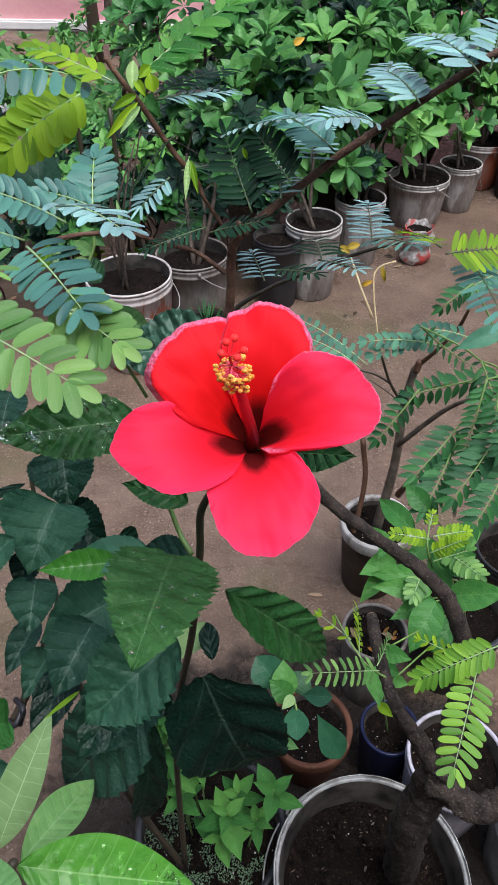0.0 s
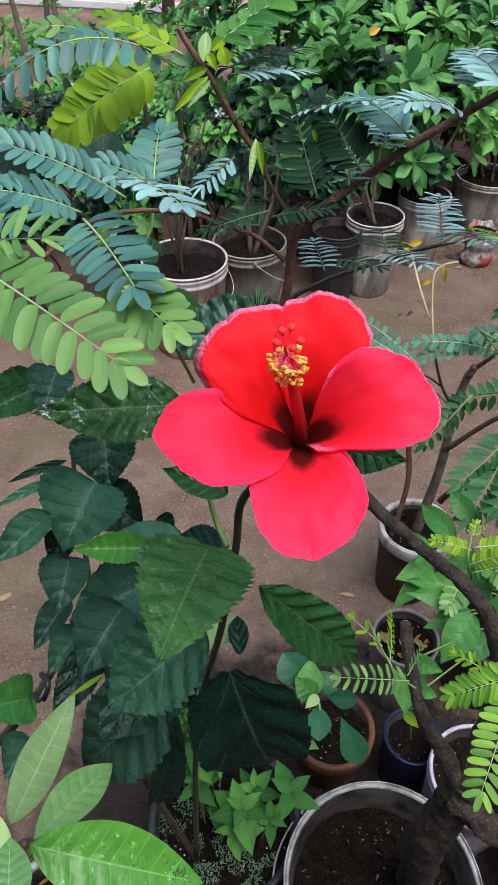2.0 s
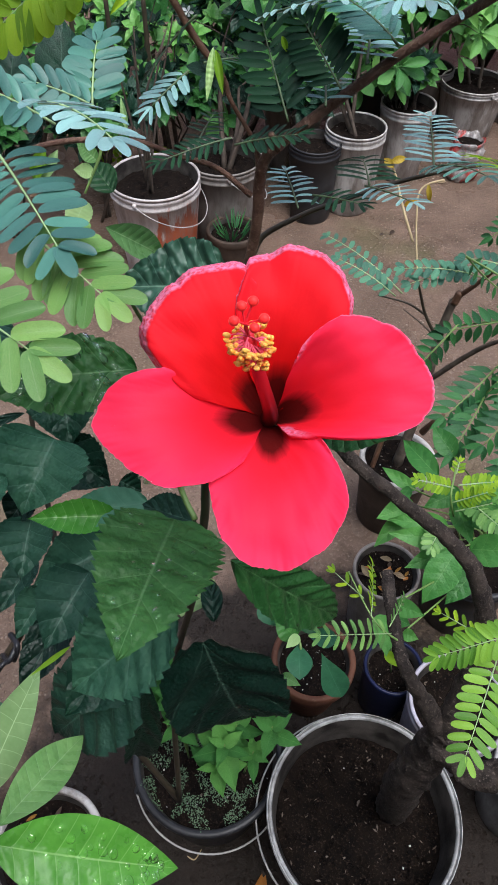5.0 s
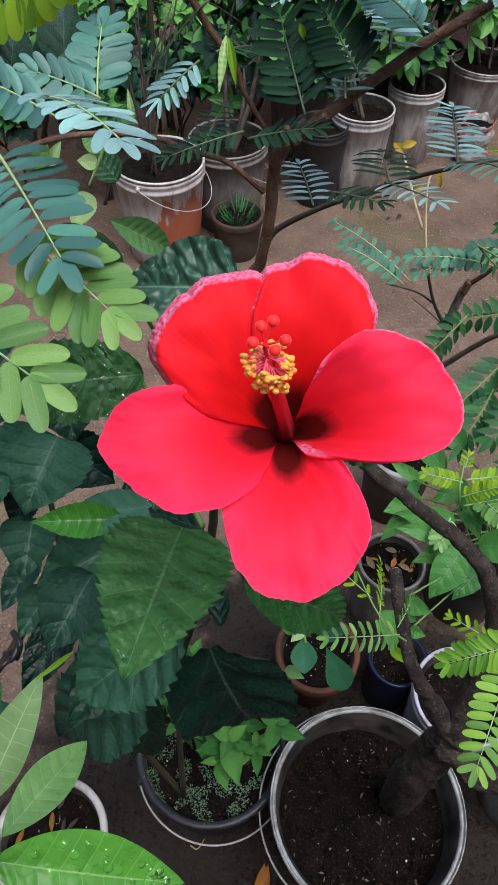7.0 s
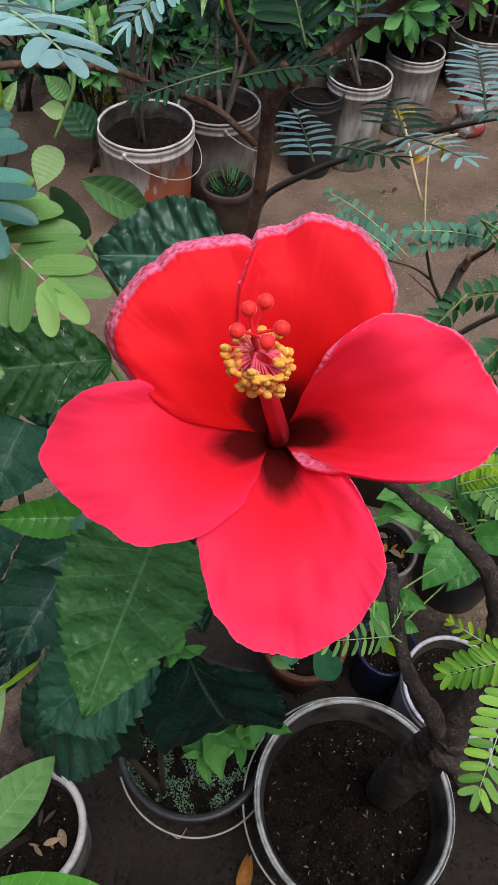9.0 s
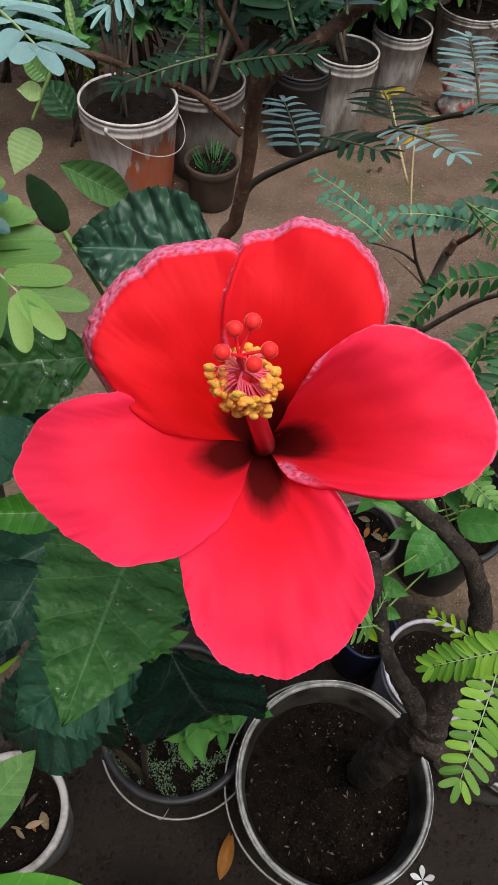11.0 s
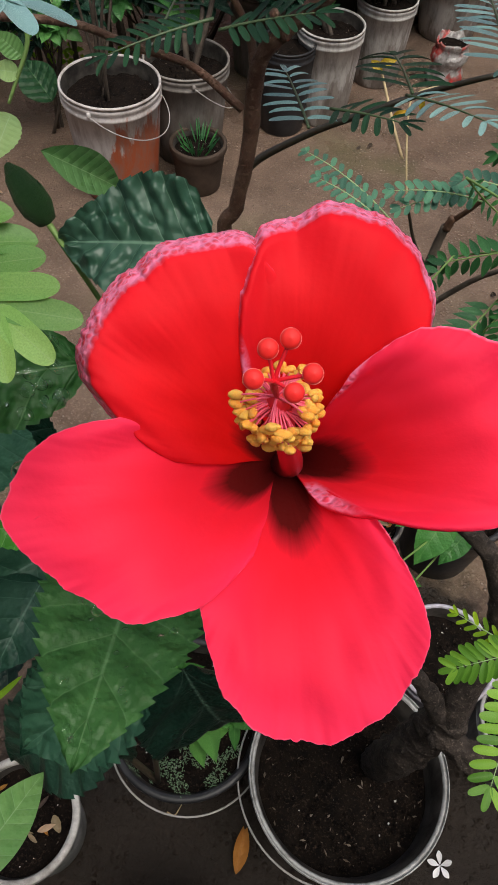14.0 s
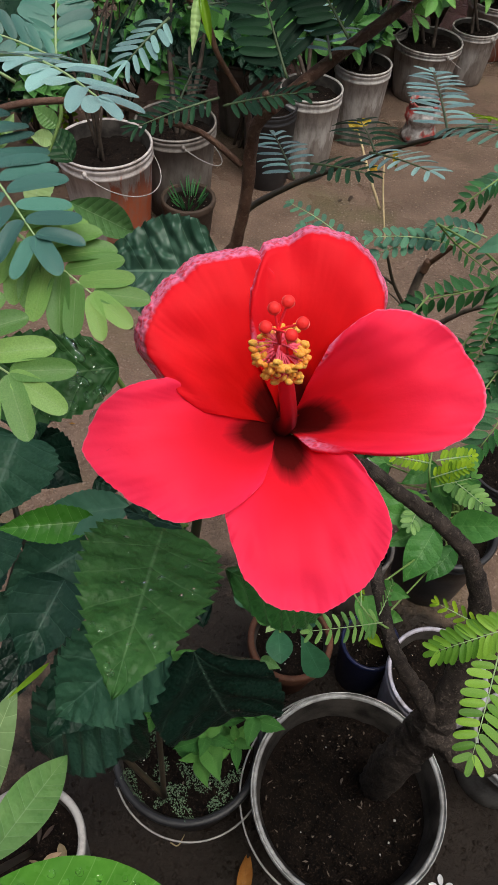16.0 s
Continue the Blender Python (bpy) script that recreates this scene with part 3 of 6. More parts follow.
    if end:
        put("leaflet", meshes[0], rachis, aim(at(0.99), at(1.0) - at(0.95), normal, (length * 0.85,) * 3))
    return rachis


def lathe(profile, seg=48, wobble=0.0, seed=0):
    """A turned form round z from (radius, height) pairs."""
    verts = []
    for r, z in profile:
        for k in range(seg):
            a = 2 * math.pi * k / seg
            d = 1 + wobble * noise.noise((math.cos(a) + seed, math.sin(a), z * 3))
            verts.append(Vector((r * d * math.cos(a), r * d * math.sin(a), z)))
    return verts, grid_faces(len(profile), seg, True)


def soil_disc(name, at, r, parent, seed, crumbs=60, pebbles=6, rough=0.10, low=0.0):
    """Loose wet soil with crumbs and chips on it."""
    rnd = random.Random(seed)
    verts, faces, rings, seg = [], [], 14, 48
    for i in range(rings + 1):
        for k in range(seg):
            a, q = 2 * math.pi * k / seg, r * i / rings
            x, y = q * math.cos(a), q * math.sin(a)
            z = r * rough * (noise.noise(Vector((x, y, seed)) * 18) + 0.6 * noise.noise(Vector((x, y, seed)) * 55) + 0.3 * noise.noise(Vector((x, y, seed)) * 150))
            verts.append(Vector((x, y, z)))
    faces = grid_faces(rings + 1, seg, True)
    soil = put(name, mesh_of(name, verts, faces, M["soil"]), parent, Matrix.Translation(at))
    for label, mat, count, size in (("crumb_litter", "soil", crumbs, (0.003, 0.008)), ("chip_litter", "chip", crumbs // 4, (0.0015, 0.004)), ("grit", "pebble", pebbles, (0.002, 0.004))):
        cv, cf = [], []
        for _ in range(count):
            a, q = rnd.uniform(0, 6.283), r * 0.93 * math.sqrt(rnd.random())
            c, s = Vector((q * math.cos(a), q * math.sin(a), rnd.uniform(-0.002, 0.004) + r * rough * 0.15)), rnd.uniform(*size) * (r / 0.13) ** 0.4
            long = rnd.uniform(1, 3.5) if label == "chip_litter" else rnd.uniform(0.8, 1.4)
            turn = Euler((rnd.uniform(-0.5, 0.5), rnd.uniform(-0.5, 0.5), rnd.uniform(0, 6.28))).to_matrix()
            n0 = len(cv)
            for dx, dy, dz in ((1, 0, 0), (-1, 0, 0), (0, 1, 0), (0, -1, 0), (0, 0, 1), (0, 0, -1)):
                cv.append(c + turn @ Vector((dx * long * rnd.uniform(0.7, 1.2), dy * rnd.uniform(0.6, 1.1), dz * rnd.uniform(0.5, 0.9))) * s * 0.6)
            for f in ((0, 2, 4), (2, 1, 4), (1, 3, 4), (3, 0, 4), (2, 0, 5), (1, 2, 5), (3, 1, 5), (0, 3, 5)):
                cf.append(tuple(n0 + q for q in f))
        if cv:
            ob = put(label, mesh_of(label, cv, cf, M[mat], False), soil, Matrix.Translation(at))
            tagged(ob, kind="stuff")
    return soil


def pot(name, at, r, h, material, label, category="pot", group="", rim=0.012, taper=0.80, fill=0.85, handle=None, ridges=2, seed=0, soil=True, rim_material=None, crumbs=60, pebbles=6, wobble=0.01):
    """A pot or bucket with a wall, a lip, soil and, where asked, a wire handle that has swung down."""
    at = Vector(at)
    ob = thing(name, at, label, category, group)
    b = r * taper
    w = max(0.003, r * 0.025) if rim > 0.01 else 0.002
    prof = [(0.002, 0.0), (b * 0.96, 0.0), (b, 0.006)]
    prof += [(b + (r * 0.965 - b) * q, h * q * 0.86) for q in (0.35, 0.7, 1.0)]
    z = h * 0.86
    if ridges:
        step = h * 0.14 / (ridges * 2)
        for _ in range(ridges):
            prof += [(r * 0.998, z + step * 0.25), (r * 0.998, z + step * 0.9), (r * 0.972, z + step * 1.1), (r * 0.972, z + step * 1.8)]
            z += step * 2
    prof += [(r, h - rim * 0.6), (r, h - 0.002), (r - 0.002, h), (r - w - 0.002, h), (r - w - 0.004, h - 0.003)]
    prof += [(r - w - 0.005 - (r - b) * 0.3, h * (fill - 0.12))]
    v, f = lathe(prof, 56, wobble, seed)
    put("body", mesh_of("body", v, f, M[material]), ob, Matrix.Translation(at))
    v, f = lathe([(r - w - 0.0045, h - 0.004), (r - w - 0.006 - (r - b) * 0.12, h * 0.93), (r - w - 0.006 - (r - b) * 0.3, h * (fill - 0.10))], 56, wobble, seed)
    put("inner_wall", mesh_of("inner_wall", v, f, M["dark_inner"]), ob, Matrix.Translation(at), "dark blotched inside")
    if rim_material:
        thin = -0.002 if rim < 0.01 else 0.006
        v, f = lathe([(r + 0.001, h - rim), (r + 0.003, h - rim * 0.7), (r + 0.003, h), (r + 0.001, h + 0.003), (r - w - thin + 0.002, h + 0.003), (r - w - thin, h - 0.002), (r - w - thin, h - rim)], 56, wobble, seed)
        put("rim", mesh_of("rim", v, f, M[rim_material]), ob, Matrix.Translation(at))
    if soil:
        inner = r - w - 0.004 - (r - b) * (1 - fill) * 0.9
        soil_disc("soil", at + UP * h * fill, inner, ob, seed + 1, crumbs, pebbles)
    if handle is not None:
        a0, drop = radians(handle[0]), handle[1]
        pts = []
        for k in range(13):
            q = math.pi * k / 12
            out = Vector((math.cos(a0) * math.cos(q) - math.sin(a0) * math.sin(q), math.sin(a0) * math.cos(q) + math.cos(a0) * math.sin(q), 0)) * (r + 0.006 + 0.012 * math.sin(q))
            pts.append((at + out + UP * (h * 0.93 - drop * math.sin(q)), 0.0016))
        stem("handle", pts, M["wire"], ob, "thin bent steel wire handle", steps=3, sides=6)
        for q in (0, math.pi):
            ear = at + Vector((math.cos(a0 + q), math.sin(a0 + q), 0)) * (r + 0.002) + UP * h * 0.93
            bm = bmesh.new()
            bmesh.ops.create_uvsphere(bm, u_segments=10, v_segments=6, radius=0.007, matrix=Matrix.Translation(ear) @ Matrix.Diagonal((1, 1, 1.3, 1)))
            part("handle_ear", bm, M[material], ob)
    return ob


def drops_on(parent, target, count, size, seed, reach=(0.15, 0.9), side=0.75):
    """Rain drops that lie on a leaf or petal, each a flattened bead."""
    rnd = random.Random(seed)
    me, m = target.data, PLACE[target]
    uv = me.uv_layers[0].data
    polys = [p for p in me.polygons if reach[0] < uv[p.loop_start].uv[1] < reach[1] and abs(uv[p.loop_start].uv[0] - 0.5) < side / 2]
    for _ in range(count):
        p = rnd.choice(polys)
        mixv = [rnd.random() for _ in p.vertices]
        co = sum((me.vertices[i].co * q for i, q in zip(p.vertices, mixv)), Vector()) / sum(mixv)
        r = size * rnd.uniform(0.3, 1.0)
        turn, _ = frame_of(co, p.normal.orthogonal(), p.normal)
        put("water_drop", DROP, parent or target, m @ Matrix.Translation(co) @ turn @ Matrix.Diagonal((r, r * rnd.uniform(1.0, 1.5), r * 0.5, 1)))


_v, _f = lathe([(0.01, 0.62), (0.35, 0.57), (0.7, 0.40), (0.93, 0.18), (1.0, 0.0), (0.9, -0.06)], 14)
DROP = mesh_of("water_drop", _v, _f, M["water"])


# ---------------------------------------------------------------- ground, wall
def build_setting():
    verts, n, half = [], 60, 60.0
    for i in range(n + 1):
        for j in range(n + 1):
            a, b = 2 * i / n - 1, 2 * j / n - 1
            verts.append(Vector((half * a * abs(a), half * b * abs(b), 0)))
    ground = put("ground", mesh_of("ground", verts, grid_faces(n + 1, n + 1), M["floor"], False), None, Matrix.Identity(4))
    ground.data.flip_normals() if ground.data.polygons[0].normal.z < 0 else None
    tagged(ground, "wet brown stained concrete yard floor", "ground", kind="structure")
    bm = bmesh.new()
    bmesh.ops.create_cube(bm, size=1, matrix=Matrix.Translation((-1, 7.0, 1.45)) @ Matrix.Diagonal((12, 0.2, 2.74, 1)))
    tagged(part("wall_back", bm, M["pink_wall"], None, smooth=False), "pink painted yard wall", "wall", kind="structure")
    bm = bmesh.new()
    bmesh.ops.create_cube(bm, size=1, matrix=Matrix.Translation((-1, 6.985, 0.04)) @ Matrix.Diagonal((12, 0.28, 0.08, 1)))
    bmesh.ops.bevel(bm, geom=bm.edges[:], offset=0.015, segments=2, affect="EDGES")
    tagged(part("plinth", bm, M["white_paint"], None, smooth=False), "white painted plinth along the pink wall", "plinth", kind="structure")
    # unseen walls added to block sky light; dark plaster keeps their bounce low
    for name, at, size, label in (
        ("wall_front", (-0.3, -0.78, 1.25), (7.8, 0.24, 2.5), "added unseen dark plaster wall on the near side, blocking sky light"),
        ("wall_right", (3.72, 3.10, 0.95), (0.24, 7.58, 1.9), "added unseen dark plaster wall closing the side of the yard"),
        ("wall_left", (-4.32, 3.10, 0.95), (0.24, 7.58, 1.9), "added unseen dark plaster wall closing the side of the yard"),
    ):
        bm = bmesh.new()
        bmesh.ops.create_cube(bm, size=1, matrix=Matrix.Translation(at) @ Matrix.Diagonal((*size, 1)))
        tagged(part(name, bm, M["grey_plaster"], None, smooth=False), label, "wall", kind="structure")


build_setting()


# ---------------------------------------------------------------- near pots
NEAR = (0.357, 0.540, 0)
pot("bucket", NEAR, 0.146, 0.262, "rim_plastic", "scuffed grey-white paint bucket with wet dark soil and a young tree", "bucket", handle=(85, 0.035), rim_material="bright_rim", rim=0.006, fill=0.74, seed=3, crumbs=420, pebbles=10, ridges=3)
pot("flower_pot", (0.102, 0.594, 0), 0.122, 0.22, "black_pot", "black plastic bucket full of small green herbs", "pot", handle=(215, 0.03), rim_material="black_pot", seed=5, pebbles=40, fill=0.88)
pot("flower_pot", (-0.118, 0.420, 0), 0.086, 0.20, "rim_plastic", "small white plastic pot with dry litter on its soil", "pot", rim_material="white_bucket", seed=6, pebbles=10)
pot("flower_pot", (0.259, 0.811, 0), 0.078, 0.16, "terracotta", "round terracotta pot with a green leafy seedling", "pot", seed=7, ridges=0, rim=0.03, pebbles=30, taper=0.7, rim_material="terracotta")
pot("flower_pot", (0.408, 0.821, 0), 0.056, 0.17, "navy_pot", "small navy blue plastic pot", "pot", seed=8, ridges=0, pebbles=10)
pot("flower_pot", (0.516, 0.753, 0), 0.088, 0.22, "lilac_pot", "lilac-grey plastic pot with bare soil", "pot", seed=9, ridges=1, pebbles=14)
pot("flower_pot", (0.665, 0.665, 0), 0.088, 0.20, "rim_plastic", "grey-white plastic pot with creeping green weeds", "pot", seed=10, pebbles=14)
pot("flower_pot", (0.380, 0.995, 0), 0.067, 0.22, "grey_bucket", "narrow grey plastic pot with leaf litter and a cut stick", "pot", seed=11, ridges=0, crumbs=80, fill=0.9, pebbles=3)
pot("flower_pot", (0.393, 1.287, 0), 0.083, 0.22, "brown_pot", "dark purplish pot with a white rim and a curry leaf sapling", "pot", seed=12, ridges=0, rim=0.03, rim_material="white_bucket", pebbles=30, fill=0.9)
pot("flower_pot", (0.560, 1.06, 0), 0.095, 0.22, "black_pot", "black plastic pot with a light green leafy plant", "pot", seed=13, rim_material="black_pot")
pot("flower_pot", (0.690, 1.22, 0), 0.085, 0.24, "black_pot", "tall dark plastic pot with a pale wire handle", "pot", seed=14, handle=(150, 0.12))

pot("flower_pot", (0.154, 0.255, 0), 0.105, 0.21, "black_pot", "dark purplish plastic pot standing before the bucket", "pot", seed=15, rim_material="dusk_rim", rim=0.006)

# ---------------------------------------------------------------- far row of buckets
FAR = "row of buckets behind"
BUCKETS = [
    ((-0.397, 2.180, 0), 0.142, 0.330, "red_bucket", "white paint bucket worn through to orange with a handle", (-100, 0.09), 0.86),
    ((-0.225, 2.400, 0), 0.130, 0.300, "grey_bucket", "cloudy grey plastic bucket with a wire handle", (-70, 0.12), 0.85),
    ((0.060, 2.598, 0), 0.092, 0.280, "black_pot", "black plastic pot with twigs and dead leaves", None, 0.9),
    ((0.190, 2.690, 0), 0.108, 0.305, "white_bucket", "dirty white plastic bucket with a shrub", None, 0.88),
    ((0.370, 2.970, 0), 0.104, 0.280, "white_bucket", "stained white plastic bucket with a small tree", None, 0.88),
    ((0.645, 3.380, 0), 0.138, 0.215, "white_bucket", "broad white plastic bucket holding a leafy shrub", (-60, 0.10), 0.9),
    ((0.850, 3.545, 0), 0.098, 0.215, "white_bucket", "white plastic bucket with a pale looped handle", (-50, 0.15), 0.9),
    ((0.985, 3.850, 0), 0.138, 0.225, "red_bucket", "faded white and red plastic bucket with a bare shrub", None, 0.9),
    ((0.465, 3.460, 0), 0.098, 0.225, "grey_bucket", "grey plastic bucket among dark shrubs", None, 0.9),
    ((0.240, 3.200, 0), 0.110, 0.280, "black_pot", "black plastic pot under dense foliage", None, 0.9),
    ((1.160, 3.700, 0), 0.115, 0.300, "black_pot", "black plastic pot beside the bucket row", None, 0.9),
    ((-0.060, 2.950, 0), 0.115, 0.280, "grey_bucket", "grey plastic bucket under dense foliage", None, 0.9),
]
for i, (at, r, h, mat, label, handle, fill) in enumerate(BUCKETS):
    pot("bucket", at, r, h, mat, label, "bucket", FAR, handle=handle, fill=fill, seed=20 + i, crumbs=40, pebbles=4)
pot("clay_pot", (-0.161, 2.223, 0), 0.084, 0.145, "brown_pot", "small dark clay pot with a tuft of grass", "pot", seed=40, ridges=0, rim=0.02, rim_material="brown_pot", pebbles=12)


def build_printed_bag():
    ob = thing("grow_bag", (0.625, 2.99, 0), "crumpled red and white printed grow bag, dirty with soil", "bag")
    prof = [(0.002, 0), (0.055, 0.0)] + [(0.060 + 0.006 * math.sin(k * 0.9), 0.01 + 0.010 * k) for k in range(15)] + [(0.056, 0.156), (0.052, 0.13)]
    v, f = lathe(prof, 48, 0.16, 4)
    v = [q * (1 + 0.10 * noise.noise(q * 45) + 0.05 * noise.noise(q * 120)) for q in v]
    at = PLACE[ob]
    put("bag", mesh_of("bag", v, f, M["bag"]), ob, at)
    soil_disc("soil", at.translation + UP * 0.135, 0.054, ob, 41, 20, 3)


build_printed_bag()


# ---------------------------------------------------------------- the hibiscus
FLOWER_AT, FLOWER_OUT, FLOWER_SIDE, FLOWER_SIZE = Vector((0.1874, 0.4613, 1.2065)), Vector((0.0713, -0.6063, 0.7920)), Vector((0.9975, 0.0421, -0.0575)), 1.035
# each petal: degrees round the axis and its reach there in millimetres
PETALS = [
    ("right", 18, [(-38, 12), (-18, 21), (-11, 31), (-7, 38), (-3, 45), (3, 51.5), (8, 55.5), (15, 57.5), (23, 56.5), (33, 54), (41, 51.5), (52, 46.5), (61, 41), (72, 26)]),
    ("top_right", 84, [(38, 22), (57, 42), (62, 48), (68, 53), (75, 56.5), (82, 58.2), (91, 57.9), (99, 55), (106, 52.6), (114, 42), (124, 26)]),
    ("top_left", 138, [(92, 24), (101, 42), (108, 51.8), (116, 54.6), (127, 56.5), (135, 56.5), (143, 55.8), (150, 54.5), (157, 52.4), (161, 49.6), (166, 43), (178, 28)]),
    ("left", 198, [(152, 26), (163, 37), (168, 42), (171, 47), (175, 51.5), (180, 56.3), (186, 60.3), (191, 62), (196, 61.3), (202, 58.6), (208, 54.3), (217, 49.6), (225, 45), (232, 38), (238, 33), (250, 20)]),
    ("bottom", 280, [(226, 22), (238, 33), (244, 37), (252, 42.5), (259, 48), (266, 52.3), (275, 54.8), (282, 55.8), (292, 53.7), (302, 50.3), (311, 46), (319, 41), (324, 36.4), (332, 27.8), (343, 20)]),
]
RISE = 0.0567


def build_flower(plant):
    out = FLOWER_OUT.normalized()
    x = (FLOWER_SIDE - out * FLOWER_SIDE.dot(out)).normalized()
    y = out.cross(x)
    at = Matrix.Translation(FLOWER_AT) @ Matrix((x, y, out)).transposed().to_4x4() @ Matrix.Scale(FLOWER_SIZE, 4)
    v, f = lathe([(0.001, -0.026), (0.004, -0.025), (0.0062, -0.016), (0.0064, -0.008), (0.0066, -0.004), (0.0050, -0.0035), (0.0030, -0.010)], 20)
    flower = put("flower", mesh_of("calyx", v, f, M["fresh"]), plant, at, "fully open red hibiscus flower wet with rain")
    for which, mid, edge in PETALS:
        deg, reach = [e[0] for e in edge], [e[1] / 1000 for e in edge]
        ns, nw = 52, 161
        verts, uvs = [], []
        lo, hi = deg[0], deg[-1]
        for i in range(ns):
            s = math.sin(0.5 * math.pi * i / (ns - 1)) ** 1.15
            for j in range(nw):
                w = j / (nw - 1)
                a = lo + (hi - lo) * w
                far = float(np.interp(a, deg, reach)) * (1 + 0.006 * math.sin(a * 0.41 + mid) + 0.016 * noise.noise(Vector((a * 0.22, mid, 0))) + 0.008 * noise.noise(Vector((a * 0.8, mid, 3))))
                r = 0.0022 + (far - 0.0022) * s
                narrow = 0.70 + 0.30 * min(1.0, s / 0.5) ** 0.8
                turn = radians(mid + (a - mid) * narrow)
                q = min(r / 0.055, 1.15)
                h = RISE * (1 - (1 - min(q, 1.0)) ** 2.6) - 0.010 * max(0.0, q - 0.72) ** 1.5
                if which.startswith("top"):
                    r += 0.0018 * s ** 3
                    lip = max(0.0, s - 0.905) / 0.095
                    h -= 0.0062 * lip ** 1.5 - lip * (0.0010 * noise.noise(Vector((a * 0.8, s * 26, mid))) + 0.0008 * noise.noise(Vector((a * 2.1, s * 60, mid))))
                if which == "right":
                    low = max(0.0, min(1.0, (2 - a) / 20))
                    h += 0.010 * max(0.0, (lo + 45 - a) / 45) ** 2 * math.sin(math.pi * min(1.0, s)) + low * 0.0030 * min(1.0, s * 1.5) + low * 0.0020 * math.sin(math.pi * max(0.0, s - 0.7) / 0.3)
                if which == "top_right":
                    h += 0.0005 + 0.0024 * max(0.0, (w - 0.86) / 0.14) ** 2 * max(0.0, math.sin(math.pi * (s - 0.66) / 0.32) if 0.66 < s < 0.98 else 0.0)
                side = (a - mid) / (hi - lo) * 2
                h += (0.0008 if which.startswith("top") else 0.0028) * side * min(1.0, s * 2)
                h += 0.0007 * math.sin(a * 0.21 + mid) * s ** 4 + 0.0030 * noise.noise(Vector((a * 0.05, s * 3, mid))) * s * s + 0.0013 * noise.noise(Vector((a * 0.11, s * 5, mid + 7))) * s + 0.0007 * noise.noise(Vector((a * 0.5, s * 4, mid))) * s ** 10
                h -= 0.004 * (1 - abs(side) ** 2) * s * (1 - s)
                verts.append(Vector((r * math.cos(turn), r * math.sin(turn), h)))
                uvs.append((w, s))
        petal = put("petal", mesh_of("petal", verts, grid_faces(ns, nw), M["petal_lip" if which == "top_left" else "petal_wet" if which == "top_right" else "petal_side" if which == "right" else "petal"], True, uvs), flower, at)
        thick = petal.modifiers.new("thickness", "SOLIDIFY")
        thick.thickness, thick.offset = 0.0004, 0.0
        if which == "left":
            drops_on(flower, petal, 7, 0.0030, 5, (0.75, 1.0), 0.5)
        if which == "bottom":
            drops_on(flower, petal, 5, 0.0012, 9, (0.7, 1.0), 0.9)
        if which.startswith("top"):
            drops_on(flower, petal, 50, 0.0010, 12 + mid, (0.93, 1.1), 1.0)
    # the column that bears stamens and stigmas
    head = Vector((-0.0094, 0.0178, 0.089))
    line = [Vector((0, 0, 0.0)), Vector((0, 0.002, 0.030)), Vector((-0.004, 0.008, 0.062)), head]
    put("column", mesh_of("column", *tube_data([(line[0], 0.0040), (line[1], 0.0029), (line[2], 0.0024), (line[3], 0.0017)], 8, 12), M["column"]), flower, at)
    rnd = random.Random(4)
    axis = (line[3] - line[2]).normalized()
    sx = axis.cross(Vector((0, 1, 0))).normalized()
    sy = axis.cross(sx)
    bead_v, bead_f = lathe([(0.05, -0.92), (0.55, -0.78), (0.9, -0.42), (1.0, 0.0), (0.88, 0.42), (0.52, 0.78), (0.05, 0.92)], 14, 0.16)
    bead = mesh_of("anther", bead_v, bead_f, M["pollen"])
    for k in range(130):
        a, s = k * 2.39996, (k % 22) / 21
        root = line[2].lerp(line[3], 0.66 + 0.34 * s)
        way = (sx * math.cos(a) + sy * math.sin(a) + axis * rnd.uniform(-0.25, 0.25)).normalized()
        end = root + way * rnd.uniform(0.0046, 0.0068) - axis * 0.0005
        put("filament", mesh_of("filament", *tube_data([(root, 0.00022), (root.lerp(end, 0.5) + axis * 0.0008, 0.00017), (end, 0.00014)], 3, 5), M["filament"]), flower, at)
        size = rnd.uniform(0.0008, 0.0011)
        put("anther", bead, flower, at @ Matrix.Translation(end) @ Euler((rnd.uniform(0, 6), rnd.uniform(0, 6), 0)).to_matrix().to_4x4() @ Matrix.Diagonal((size * rnd.uniform(1.0, 1.6), size * rnd.uniform(0.75, 1.0), size * 0.8, 1)))
    pad_v, pad_f = lathe([(0.02, -0.8), (0.6, -0.65), (0.88, -0.3), (0.97, 0.0), (0.88, 0.35), (0.6, 0.65), (0.02, 0.8)], 20)
    pad = mesh_of("stigma", pad_v, pad_f, M["stigma"])
    for k in range(5):
        dx, dy = ((-0.0011, 0.0037), (0.0023, 0.0058), (-0.0028, -0.0014), (0.0066, 0.0007), (0.0040, -0.0027))[k]
        end = head + axis * 0.0096 + Vector((dx, dy, 0.0)) * 0.9
        put("style", mesh_of("style", *tube_data([(head, 0.00045), (head + axis * 0.006, 0.00036), (end, 0.0003)], 4, 6), M["style"]), flower, at)
        put("stigma", pad, flower, at @ Matrix.Translation(end) @ Matrix.Diagonal((0.00165, 0.00165, 0.00165, 1)))
    return flower


